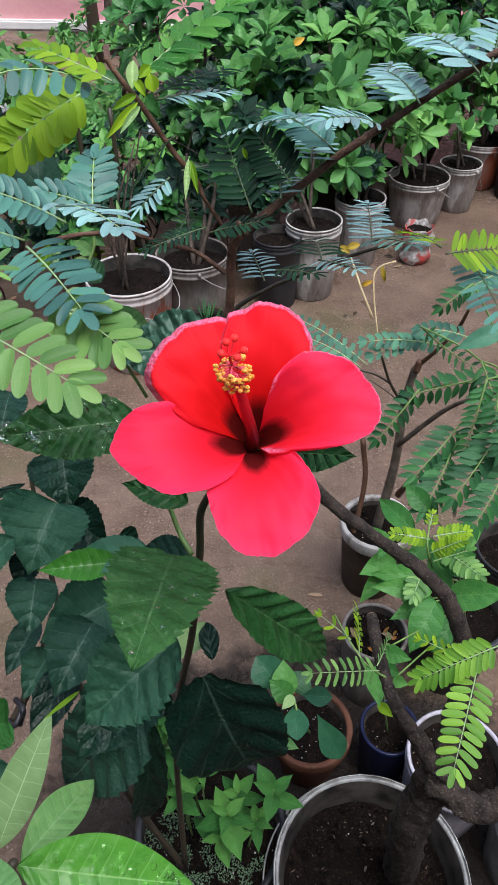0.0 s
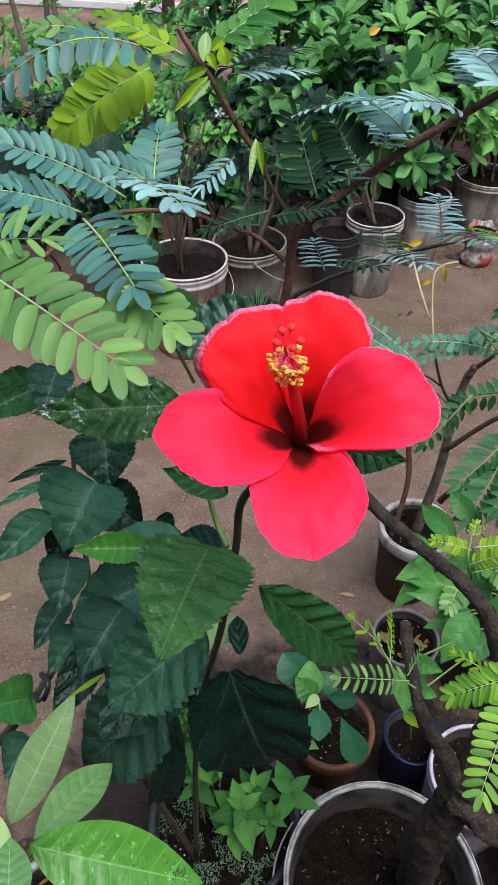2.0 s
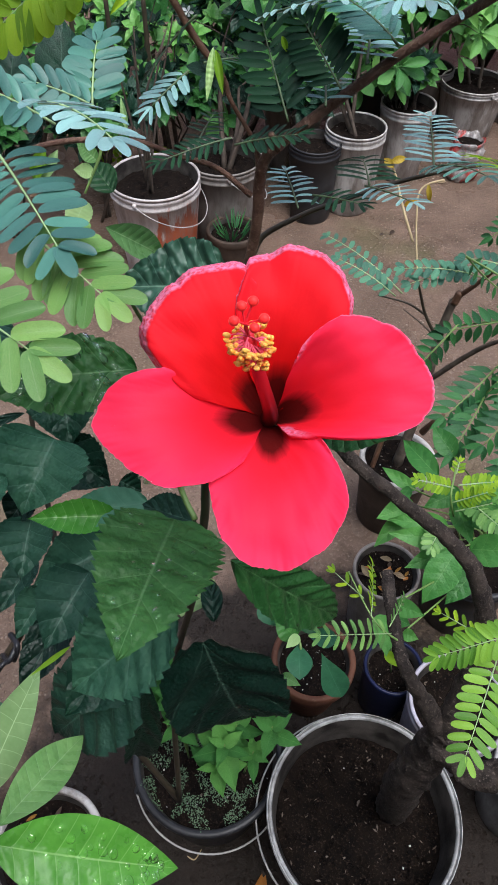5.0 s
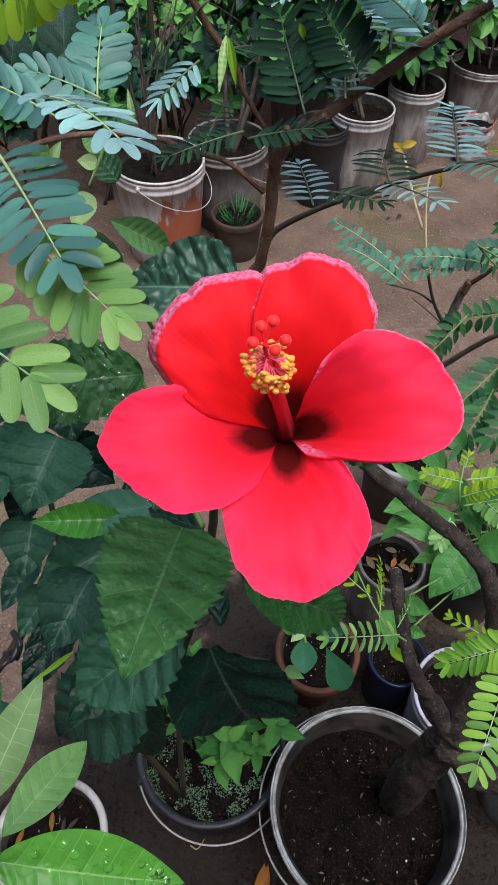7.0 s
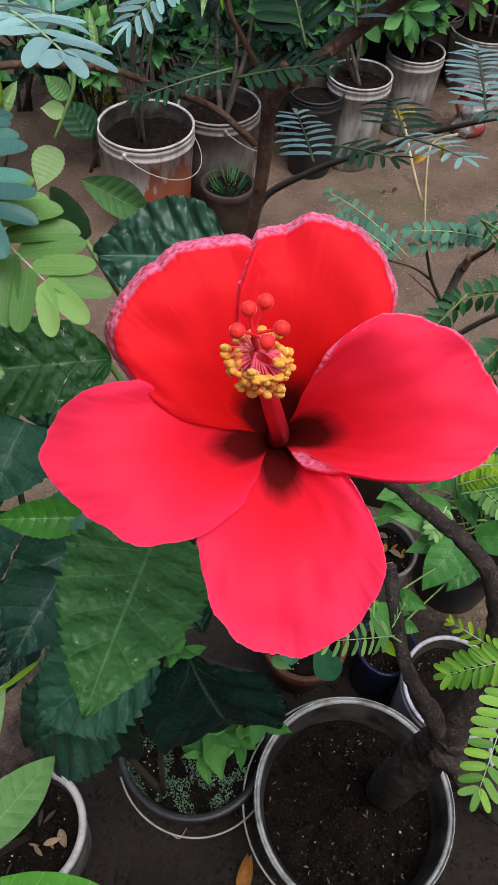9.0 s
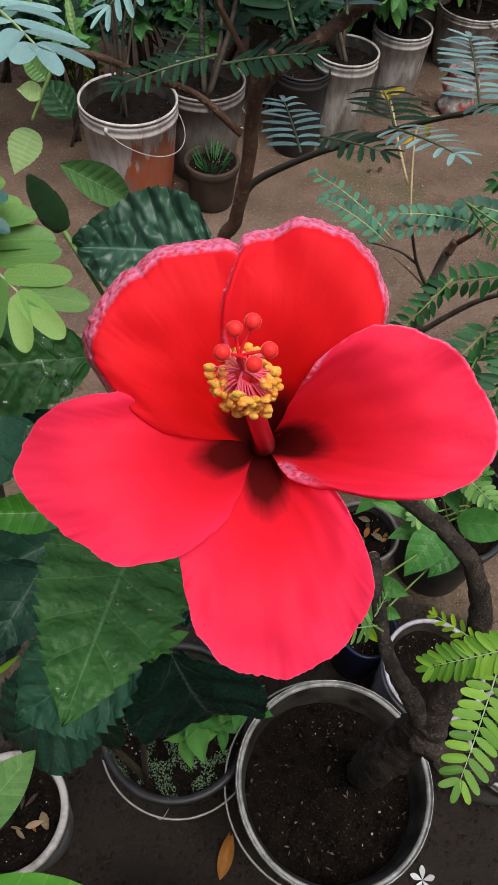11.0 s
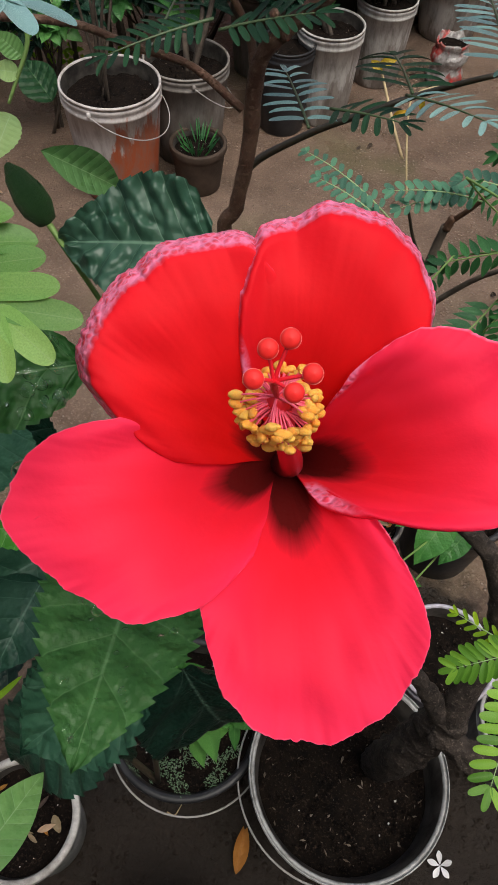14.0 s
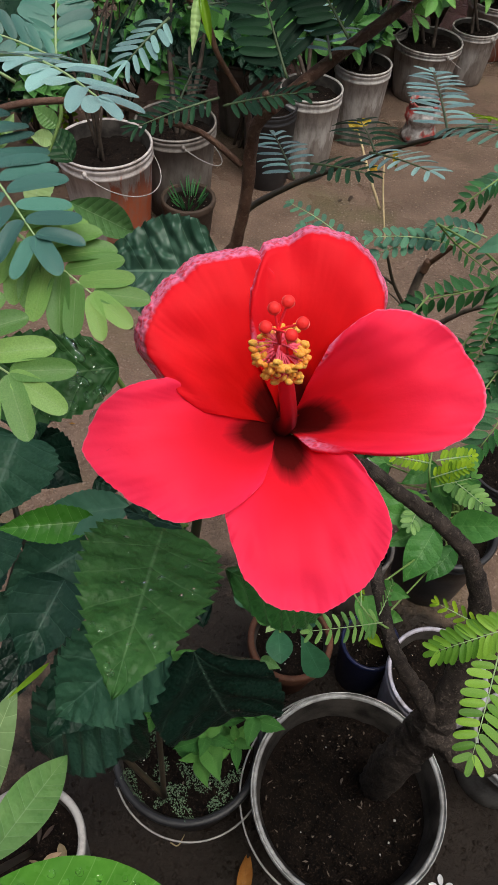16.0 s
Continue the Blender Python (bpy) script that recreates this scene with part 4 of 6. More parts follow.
def build_hibiscus():
    plant = thing("hibiscus_plant", (0.102, 0.594, 0.19), "hibiscus bush with serrated dark leaves and one red flower", "plant")
    build_flower(plant)
    stem("stem", [((0.099, 0.465, 0.460), 0.0036), ((0.103, 0.502, 0.758), 0.0031), ((0.1350, 0.4920, 0.9690), 0.0029), ((0.1480, 0.4880, 1.0770), 0.0027), ((0.1540, 0.4870, 1.1320), 0.0026)] + [(FLOWER_AT - FLOWER_OUT * 0.035, 0.0022), (FLOWER_AT - FLOWER_OUT * 0.018, 0.0025)], M["dark_stem"], plant, rough=0.06)
    stem("stem", [((0.099, 0.465, 0.460), 0.0040), ((0.040, 0.485, 0.655), 0.0035), ((0.005, 0.523, 0.803), 0.0030), ((-0.041, 0.616, 0.902), 0.0026), ((-0.057, 0.661, 0.977), 0.0020)], M["dark_stem"], plant, rough=0.06, knots=0.2)
    stem("stem", [((0.142, 0.490, 1.075), 0.0020), ((0.130, 0.505, 1.084), 0.0018), ((0.112, 0.528, 1.123), 0.0016), ((0.097, 0.531, 1.161), 0.0013)], M["green_stem"], plant, rough=0.05)
    H = dict(serrate=0.10, quilt=0.8, nu=42, nv=11)
    serrated = leaf(plant, (0.1300, 0.4870, 1.0770), (0.1298, 0.3885, 1.1165), 0.076, "hibiscus", "heart", (0, -0.5, 0.85), teeth=18, bend=0.45, fold=0.08, serrate=0.13, quilt=1.5, ribs=7, wave=0.5, crinkle=0.0014, nu=140, nv=31)
    drops_on(None, serrated, 34, 0.0018, 2)
    leaf(plant, (0.1350, 0.4520, 1.0280), (0.0740, 0.4000, 0.9910), 0.064, "blue_leaf", "ovate", (-0.2, -0.5, 0.8), teeth=15, bend=0.5, fold=0.30, serrate=0.13, quilt=1.6, ribs=7, crinkle=0.0016, nu=110, nv=31)
    drops_on(None, leaf(plant, (0.1680, 0.4770, 1.0540), (0.2640, 0.5530, 0.8390), 0.046, "hibiscus", "ovate", (0.2, -0.6, 0.8), teeth=18, bend=0.3, fold=0.16, serrate=0.07, quilt=1.8, ribs=8, nu=110, nv=21), 16, 0.0013, 3)
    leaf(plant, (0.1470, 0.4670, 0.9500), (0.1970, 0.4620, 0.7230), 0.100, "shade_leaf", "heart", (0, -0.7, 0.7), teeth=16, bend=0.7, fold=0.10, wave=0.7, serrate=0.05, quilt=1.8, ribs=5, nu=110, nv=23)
    wet = leaf(plant, (0.1100, 0.5120, 1.1770), (0.0380, 0.4700, 1.1940), 0.043, "hibiscus", "ovate", (-0.1, -0.5, 0.85), teeth=17, bend=0.15, fold=0.05, serrate=0.09, quilt=1.8, ribs=7, crinkle=0.0022, nu=110, nv=35)
    drops_on(None, wet, 80, 0.0034, 7, (0.1, 0.95), 0.9)
    leaf(plant, (0.0760, 0.5200, 1.0190), (0.0150, 0.5050, 1.0210), 0.026, "glossy", "ovate", (0, -0.35, 0.9), teeth=15, bend=0.3, fold=0.22, **H)
    leaf(plant, (0.0970, 0.5300, 1.0260), (0.0320, 0.5150, 1.0170), 0.030, "teal", "ovate", (0, -0.3, 0.95), teeth=15, bend=0.4, fold=0.2, **H)
    leaf(plant, (0.140, 0.499, 1.058), (0.095, 0.516, 1.044), 0.029, "blue_leaf", "ovate", teeth=14, **H)
    leaf(plant, (0.1010, 0.4400, 0.9380), (0.0260, 0.4070, 0.8450), 0.078, "blue_leaf", "heart", (-0.2, -0.6, 0.75), teeth=11, bend=0.45, fold=0.12, serrate=0.10, quilt=1.8, ribs=6, wave=0.6, nu=90, nv=19)
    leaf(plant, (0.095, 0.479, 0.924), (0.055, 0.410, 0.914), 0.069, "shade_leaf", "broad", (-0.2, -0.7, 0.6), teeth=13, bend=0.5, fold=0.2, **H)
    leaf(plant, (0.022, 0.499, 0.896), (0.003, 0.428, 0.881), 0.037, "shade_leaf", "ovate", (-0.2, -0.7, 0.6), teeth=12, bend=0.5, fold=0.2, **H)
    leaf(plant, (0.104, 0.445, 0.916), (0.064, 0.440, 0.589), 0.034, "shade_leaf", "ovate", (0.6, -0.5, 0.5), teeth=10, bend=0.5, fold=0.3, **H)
    leaf(plant, (0.209, 0.483, 1.185), (0.241, 0.466, 1.202), 0.023, "hibiscus", "ovate", (0.1, -0.5, 0.85), teeth=16, bend=0.2, **H)
    leaf(plant, (0.140, 0.503, 1.114), (0.093, 0.511, 1.121), 0.021, "hibiscus", "ovate", (0, -0.25, 0.95), teeth=14, **H)
    leaf(plant, (0.1510, 0.5600, 1.1990), (0.0870, 0.5600, 1.1930), 0.050, "grey_leaf", "heart", (0, -0.35, 0.95), teeth=15, bend=0.5, fold=0.16, serrate=0.06, quilt=2.8, ribs=6, wave=1.2, crinkle=0.0056, nu=110, nv=45)
    leaf(plant, (0.041, 0.669, 1.155), (0.077, 0.693, 1.118), 0.023, "fresh", "lance", (0.3, -0.5, 0.8), fold=0.35, bend=0.3)
    leaf(plant, (0.027, 0.674, 1.171), (0.022, 0.650, 1.159), 0.019, "pale", "ovate", teeth=10, serrate=0.1, nu=30)
    leaf(plant, (0.007, 0.780, 1.115), (-0.019, 0.803, 1.130), 0.026, "hibiscus", "ovate", (0.3, -0.6, 0.7))
    # leaves of the second shoot, some in the shaded copy of the leaf green
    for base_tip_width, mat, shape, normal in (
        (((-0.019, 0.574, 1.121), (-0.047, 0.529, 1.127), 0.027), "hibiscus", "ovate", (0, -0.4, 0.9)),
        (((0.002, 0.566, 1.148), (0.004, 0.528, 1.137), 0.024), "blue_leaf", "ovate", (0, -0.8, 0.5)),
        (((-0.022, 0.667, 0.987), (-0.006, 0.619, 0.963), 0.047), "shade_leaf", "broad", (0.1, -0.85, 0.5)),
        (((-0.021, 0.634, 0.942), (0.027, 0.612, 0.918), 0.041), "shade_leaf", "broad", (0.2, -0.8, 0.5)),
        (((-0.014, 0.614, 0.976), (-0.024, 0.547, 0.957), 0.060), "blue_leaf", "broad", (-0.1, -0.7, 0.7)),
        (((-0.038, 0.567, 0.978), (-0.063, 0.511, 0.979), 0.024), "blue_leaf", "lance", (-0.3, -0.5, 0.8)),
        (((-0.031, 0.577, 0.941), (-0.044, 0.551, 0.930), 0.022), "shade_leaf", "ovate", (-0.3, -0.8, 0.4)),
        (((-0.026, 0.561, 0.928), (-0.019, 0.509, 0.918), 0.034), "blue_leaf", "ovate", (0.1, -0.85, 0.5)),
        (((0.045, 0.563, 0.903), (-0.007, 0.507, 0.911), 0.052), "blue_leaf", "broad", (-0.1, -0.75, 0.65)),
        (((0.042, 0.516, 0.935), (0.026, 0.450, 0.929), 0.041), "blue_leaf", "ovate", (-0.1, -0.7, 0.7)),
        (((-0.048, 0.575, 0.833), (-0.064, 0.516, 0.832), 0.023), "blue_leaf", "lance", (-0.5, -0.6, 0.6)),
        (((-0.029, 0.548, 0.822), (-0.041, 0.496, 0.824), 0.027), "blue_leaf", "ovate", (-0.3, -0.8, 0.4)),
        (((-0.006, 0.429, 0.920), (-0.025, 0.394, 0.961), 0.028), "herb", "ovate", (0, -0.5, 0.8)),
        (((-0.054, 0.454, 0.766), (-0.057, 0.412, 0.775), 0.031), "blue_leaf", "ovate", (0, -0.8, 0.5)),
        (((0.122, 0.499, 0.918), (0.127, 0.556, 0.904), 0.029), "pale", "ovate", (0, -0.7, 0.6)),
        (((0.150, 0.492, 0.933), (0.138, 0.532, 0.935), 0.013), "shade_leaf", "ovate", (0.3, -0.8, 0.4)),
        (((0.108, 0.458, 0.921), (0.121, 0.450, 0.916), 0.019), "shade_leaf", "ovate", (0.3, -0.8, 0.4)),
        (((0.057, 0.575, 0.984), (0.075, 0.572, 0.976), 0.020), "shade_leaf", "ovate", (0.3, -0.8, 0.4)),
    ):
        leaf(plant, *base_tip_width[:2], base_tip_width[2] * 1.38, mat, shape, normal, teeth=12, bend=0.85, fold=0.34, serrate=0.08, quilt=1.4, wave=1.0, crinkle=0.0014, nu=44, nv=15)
    leaf(plant, (-0.071, 0.668, 0.940), (-0.111, 0.622, 0.952), 0.010, "shade_leaf", "lance", (0, -0.2, 1), bend=0.9)
    leaf(plant, (-0.080, 0.650, 0.928), (-0.117, 0.600, 0.938), 0.011, "blue_leaf", "lance", (0, -0.2, 1), bend=0.8)
    leaf(plant, (0.048, 0.453, 0.935), (0.033, 0.423, 0.949), 0.004, "pinna_lime", "lance", (0, -0.5, 0.8))
    stem("stem", [((0.042, 0.683, 1.215), 0.0012), ((0.042, 0.678, 1.205), 0.0012), ((0.037, 0.669, 1.193), 0.0010), ((0.033, 0.662, 1.184), 0.0008)], M["green_stem"], plant)
    leaf(plant, (0.040, 0.675, 1.201), (0.028, 0.675, 1.212), 0.011, "fresh", "ovate", (0, -0.6, 0.7))
    leaf(plant, (0.038, 0.671, 1.195), (0.026, 0.667, 1.198), 0.010, "pale", "ovate", (0, -0.6, 0.7))
    # an unopened bud on its stalk
    bud_foot, bud_tip = Vector((0.0830, 0.5680, 1.1930)), Vector((0.0630, 0.5850, 1.2070))
    stem("bud_stalk", [((0.1040, 0.5600, 1.1560), 0.0012), ((0.0920, 0.5620, 1.1820), 0.0011), (bud_foot, 0.0014)], M["green_stem"], plant)
    verts, faces = lathe([(0.02, 0.0), (0.62, 0.06), (0.98, 0.26), (1.0, 0.48), (0.70, 0.78), (0.22, 0.97), (0.02, 1.0)], 16)
    long = (bud_tip - bud_foot).length
    put("bud", mesh_of("bud", verts, faces, M["hibiscus"]), plant, aim(bud_foot, bud_tip - bud_foot, UP, (long * 0.23, long, long * 0.23)) @ Matrix.Rotation(radians(-90), 4, "X"))
    for k in range(6):
        a = k * math.pi / 3
        out = Vector((math.cos(a), 0.3 * math.sin(a), math.sin(a)))
        leaf(plant, bud_foot, bud_foot + (bud_tip - bud_foot) * 0.45 + out * long * 0.28, 0.0030, "hibiscus", "lance", out, name="sepal")


build_hibiscus()


# ---------------------------------------------------------------- the feather-leaved tree in the near bucket
def build_tree():
    tree = thing("feather_leaved_tree", (0.39, 0.52, 0.20), "young tree with rough bark and feathered blue-green leaves", "tree")
    trunk_base = (0.410, 0.570, 0.205)
    stem("trunk", [(trunk_base, 0.026)] + [((0.375, 0.525, 0.506), 0.0225), ((0.381, 0.527, 0.637), 0.0205), ((0.382, 0.527, 0.704), 0.0170)], M["bark"], tree, rough=0.23, sides=36, steps=24)
    stem("branch", [((0.373, 0.521, 0.677), 0.0150), ((0.418, 0.495, 0.678), 0.0150), ((0.459, 0.503, 0.693), 0.0140)], M["bark"], tree, "cut side limb", rough=0.30, sides=28, steps=20)
    stem("branch", [((0.379, 0.525, 0.691), 0.0130), ((0.353, 0.535, 0.735), 0.0085), ((0.323, 0.553, 0.777), 0.0066), ((0.310, 0.607, 0.776), 0.0064), ((0.303, 0.656, 0.771), 0.0064)], M["bark"], tree, "stem cut off at its top", rough=0.28, sides=24, steps=18)
    stem("cut_face", [((0.3031, 0.6555, 0.7711), 0.0056), ((0.3028, 0.6575, 0.7708), 0.0052)], M["raw_wood"], tree, "pale raw wood where it was cut", steps=2, sides=12, rough=0.2)
    stem("branch", [((0.382, 0.525, 0.692), 0.0150), ((0.388, 0.568, 0.817), 0.0104), ((0.364, 0.588, 0.896), 0.0080), ((0.331, 0.596, 0.938), 0.0065), ((0.286, 0.599, 0.976), 0.0056), ((0.233, 0.604, 1.022), 0.0053), ((0.191, 0.612, 1.080), 0.0048)], M["bark"], tree, "main limb that bends behind the flower", rough=0.20, sides=24, steps=18)
    stem("branch", [((0.193, 0.610, 1.078), 0.0048), ((0.1510, 0.6080, 1.1600), 0.0034), ((0.1545, 0.6040, 1.1840), 0.0032), ((0.1580, 0.6010, 1.2070), 0.0031), ((0.1600, 0.5990, 1.2260), 0.0030), ((0.1605, 0.5970, 1.2410), 0.0031), ((0.1640, 0.5950, 1.2570), 0.0030), ((0.179, 0.599, 1.271), 0.0028), ((0.202, 0.605, 1.289), 0.0026), ((0.223, 0.608, 1.306), 0.0024), ((0.244, 0.607, 1.322), 0.0022), ((0.265, 0.604, 1.338), 0.0020), ((0.287, 0.595, 1.357), 0.0022), ((0.3000, 0.5880, 1.3680), 0.0021), ((0.3200, 0.5800, 1.3800), 0.0019)], M["red_bark"], tree, "long reddish brown side branch", rough=0.10, sides=14, knots=0.14)
    stem("branch", [((0.171, 0.594, 1.262), 0.0022), ((0.168, 0.594, 1.267), 0.0019), ((0.166, 0.592, 1.271), 0.0015)], M["red_bark"], tree, "short broken stub", rough=0.1)
    stem("branch", [((0.1565, 0.595, 1.235), 0.0017), ((0.138, 0.593, 1.250), 0.0014), ((0.119, 0.588, 1.257), 0.0014), ((0.103, 0.573, 1.270), 0.0013), ((0.081, 0.538, 1.285), 0.0013), ((0.070, 0.501, 1.293), 0.0012), ((0.065, 0.467, 1.294), 0.0013), ((0.066, 0.443, 1.297), 0.0011), ((0.060, 0.423, 1.293), 0.0009)], M["red_bark"], tree, rough=0.05)
    stem("branch", [((0.161, 0.595, 1.250), 0.0022), ((0.156, 0.603, 1.261), 0.0012), ((0.144, 0.605, 1.279), 0.0011), ((0.139, 0.607, 1.290), 0.0015), ((0.126, 0.605, 1.308), 0.0017), ((0.112, 0.604, 1.331), 0.0017), ((0.098, 0.605, 1.349), 0.0015), ((0.093, 0.605, 1.357), 0.0015)], M["brown_bark"], tree, rough=0.05, knots=0.15)
    stem("branch", [((0.150, 0.644, 1.163), 0.0024), ((0.157, 0.651, 1.175), 0.0020), ((0.180, 0.656, 1.189), 0.0017), ((0.199, 0.657, 1.199), 0.0016), ((0.230, 0.663, 1.211), 0.0014), ((0.259, 0.661, 1.224), 0.0012), ((0.284, 0.674, 1.224), 0.0011)], M["dark_stem"], tree, rough=0.05)
    view = (-0.1, -0.75, 0.5)
    spec = [
        # base to tip, pairs, leaflet length, material, normal, arch, angle, vee
        ((0.0470, 0.4300, 1.3140), (0.1270, 0.3910, 1.3010), 13, 0.0180, "pinna_green", (0.1, -0.5, 0.85), 0.04, 62, 0.05),
        ((0.0990, 0.4550, 1.2960), (0.1340, 0.4300, 1.2920), 8, 0.0172, "pinna_green", (0.1, -0.5, 0.85), 0.03, 56, 0.0),
        ((0.0740, 0.4950, 1.3000), (0.1190, 0.4370, 1.3030), 11, 0.0172, "pinna_blue", (0.15, -0.45, 0.9), 0.05, 66, 0.0),
        ((0.0850, 0.5150, 1.3120), (0.1300, 0.4700, 1.3240), 10, 0.0150, "pinna_sheen", (0.05, 0.30, 1.0), 0.05, 60, 0.0),
        ((0.078, 0.541, 1.291), (0.033, 0.516, 1.323), 12, 0.0140, "pinna_blue", (0.0, -0.45, 1.0), 0.06, 62, 0.1),
        ((0.067, 0.509, 1.296), (0.032, 0.476, 1.319), 12, 0.0140, "pinna_blue", (0.0, -0.35, 1.0), 0.06, 66, 0.1),
        ((0.084, 0.575, 1.284), (0.061, 0.566, 1.297), 6, 0.0120, "pinna_blue", (0.0, -0.5, 0.9), 0.05, 60, 0.0),
        ((0.081, 0.579, 1.282), (0.077, 0.608, 1.301), 7, 0.0160, "pinna_blue", (0.0, -0.6, 0.8), 0.05, 66, 0.0),
        ((0.070, 0.682, 1.315), (-0.034, 0.612, 1.309), 13, 0.0185, "pinna_blue", (0.0, -0.45, 1.0), 0.24, 64, -0.25),
        ((0.044, 0.715, 1.308), (-0.014, 0.681, 1.273), 10, 0.0235, "pinna_lime", (-0.2, -0.8, 0.4), 0.08, 62, 0.0),
        ((0.077, 0.666, 1.328), (0.029, 0.676, 1.344), 8, 0.0150, "pinna_lime", (0.0, -0.2, 1.0), 0.02, 50, 0.0),
        ((-0.000, 0.724, 1.320), (-0.039, 0.709, 1.327), 6, 0.0150, "pinna_green", (0.0, -0.3, 1.0), 0.10, 60, 0.0),
        ((0.111, 0.605, 1.348), (0.158, 0.641, 1.376), 9, 0.0190, "glossy", (-0.3, -0.35, 0.9), 0.02, 62, 0.0),
        ((0.119, 0.605, 1.339), (0.151, 0.653, 1.339), 8, 0.0150, "pinna_dark", (0.0, 0.08, 1.0), 0.02, 62, 0.0),
        ((0.120, 0.604, 1.336), (0.157, 0.621, 1.336), 8, 0.0140, "pinna_blue", (0.0, 0.12, 1.0), 0.02, 62, 0.0),
        ((0.129, 0.601, 1.318), (0.106, 0.597, 1.294), 6, 0.0140, "pinna_dark", (0.0, 0.1, 1.0), 0.02, 62, 0.0),
        ((0.133, 0.595, 1.300), (0.155, 0.628, 1.292), 6, 0.0120, "pinna_dark", (0.0, 0.15, 1.0), 0.02, 62, 0.0),
        ((0.126, 0.592, 1.297), (0.112, 0.574, 1.287), 5, 0.0120, "pinna_blue", (0.0, 0.1, 1.0), 0.02, 62, 0.0),
        ((0.146, 0.594, 1.266), (0.114, 0.573, 1.261), 7, 0.0095, "pinna_dark", (0.0, -0.1, 1.0), 0.02, 62, 0.0),
        ((0.127, 0.586, 1.259), (0.127, 0.641, 1.255), 6, 0.0100, "pinna_dark", (0.0, 0.0, 1.0), 0.02, 62, 0.0),
        ((0.148, 0.593, 1.263), (0.180, 0.590, 1.273), 7, 0.0110, "pinna_dark", (0.0, -0.1, 1.0), 0.02, 62, 0.0),
        ((0.175, 0.587, 1.280), (0.157, 0.614, 1.313), 8, 0.0160, "pinna_dark", view, 0.03, 66, 0.0),
        ((0.198, 0.590, 1.296), (0.178, 0.607, 1.316), 8, 0.0140, "pinna_dark", view, 0.04, 66, 0.0),
        ((0.192, 0.587, 1.289), (0.186, 0.650, 1.285), 6, 0.0140, "pinna_blue", (0, 0, 1), 0.02, 72, 0.0),
        ((0.221, 0.592, 1.315), (0.192, 0.611, 1.327), 9, 0.0150, "pinna_blue", (0.1, -0.1, 1.0), 0.06, 66, 0.0),
        ((0.208, 0.594, 1.306), (0.208, 0.678, 1.303), 9, 0.0150, "pinna_blue", (0, 0.02, 1), 0.02, 74, 0.0),
        ((0.153, 0.614, 1.313), (0.200, 0.583, 1.335), 7, 0.0140, "pinna_blue", (0, 0.05, 1), 0.03, 62, 0.0),
        ((0.244, 0.590, 1.330), (0.215, 0.573, 1.338), 8, 0.0150, "pinna_blue", (0.0, -0.05, 1.0), 0.08, 62, 0.0),
        ((0.252, 0.592, 1.339), (0.252, 0.666, 1.341), 9, 0.0160, "pinna_blue", (0, 0.02, 1), 0.02, 74, 0.0),
        ((0.264, 0.591, 1.341), (0.246, 0.616, 1.350), 8, 0.0150, "pinna_blue", (0, 0.0, 1), 0.08, 66, 0.0),
        ((0.290, 0.585, 1.358), (0.264, 0.618, 1.367), 9, 0.0160, "pinna_blue", (0, 0.0, 1), 0.08, 66, 0.0),
        ((0.294, 0.580, 1.361), (0.304, 0.622, 1.372), 8, 0.0160, "pinna_blue", (0, 0.0, 1), 0.04, 66, 0.0),
        ((0.182, 0.596, 1.230), (0.169, 0.643, 1.225), 6, 0.0135, "pinna_blue", (0, 0.0, 1), 0.02, 74, 0.0),
        ((0.249, 0.603, 1.255), (0.248, 0.677, 1.249), 9, 0.0150, "pinna_blue", (0, 0.02, 1), 0.02, 76, 0.0),
        ((0.248, 0.604, 1.256), (0.267, 0.556, 1.279), 6, 0.0140, "pinna_blue", (0, -0.1, 1), 0.04, 62, 0.0),
        ((0.218, 0.604, 1.243), (0.213, 0.650, 1.233), 4, 0.0170, "pinna_dark", (0, 0.0, 1), 0.02, 76, 0.0),
        ((0.216, 0.604, 1.242), (0.239, 0.570, 1.255), 5, 0.0120, "pinna_blue", (0, 0.0, 1), 0.02, 66, 0.0),
        ((0.189, 0.600, 1.236), (0.214, 0.586, 1.242), 5, 0.0110, "pinna_dark", (0, 0.0, 1), 0.02, 66, 0.0),
        ((0.292, 0.606, 1.253), (0.275, 0.648, 1.242), 6, 0.0150, "pinna_lime", (0.3, -0.5, 0.6), 0.04, 60, 0.0),
        ((0.295, 0.604, 1.250), (0.329, 0.617, 1.248), 7, 0.0160, "pinna_lime", (0, -0.5, 0.8), 0.04, 60, 0.0),
        ((0.317, 0.635, 1.231), (0.328, 0.561, 1.231), 7, 0.0190, "pinna_blue", (0.1, -0.4, 0.9), 0.03, 64, 0.0),
        ((0.049, 0.428, 1.318), (0.083, 0.437, 1.320), 5, 0.0150, "pinna_green", (0.0, -0.35, 1.0), 0.03, 66, 0.25),
        ((0.025, 0.474, 1.310), (0.059, 0.458, 1.314), 5, 0.0150, "pinna_blue", (0.0, -0.35, 1.0), 0.03, 66, 0.1),
        ((0.371, 0.511, 0.918), (0.346, 0.433, 0.907), 11, 0.0180, "pinna_leafy", (-0.2, -0.75, 0.6), 0.02, 72, 0.0),
        ((0.386, 0.519, 0.952), (0.325, 0.503, 0.914), 14, 0.0160, "pinna_leafy", (-0.1, -0.3, 0.9), 0.02, 58, 0.0),
        ((0.356, 0.523, 0.922), (0.328, 0.541, 0.914), 5, 0.0090, "pinna_lime", (-0.1, -0.5, 0.8), 0.02, 45, 0.0),
        ((0.306, 0.573, 0.799), (0.235, 0.534, 0.851), 9, 0.0145, "pinna_green", (0, -0.45, 0.9), 0.04, 66, 0.0),
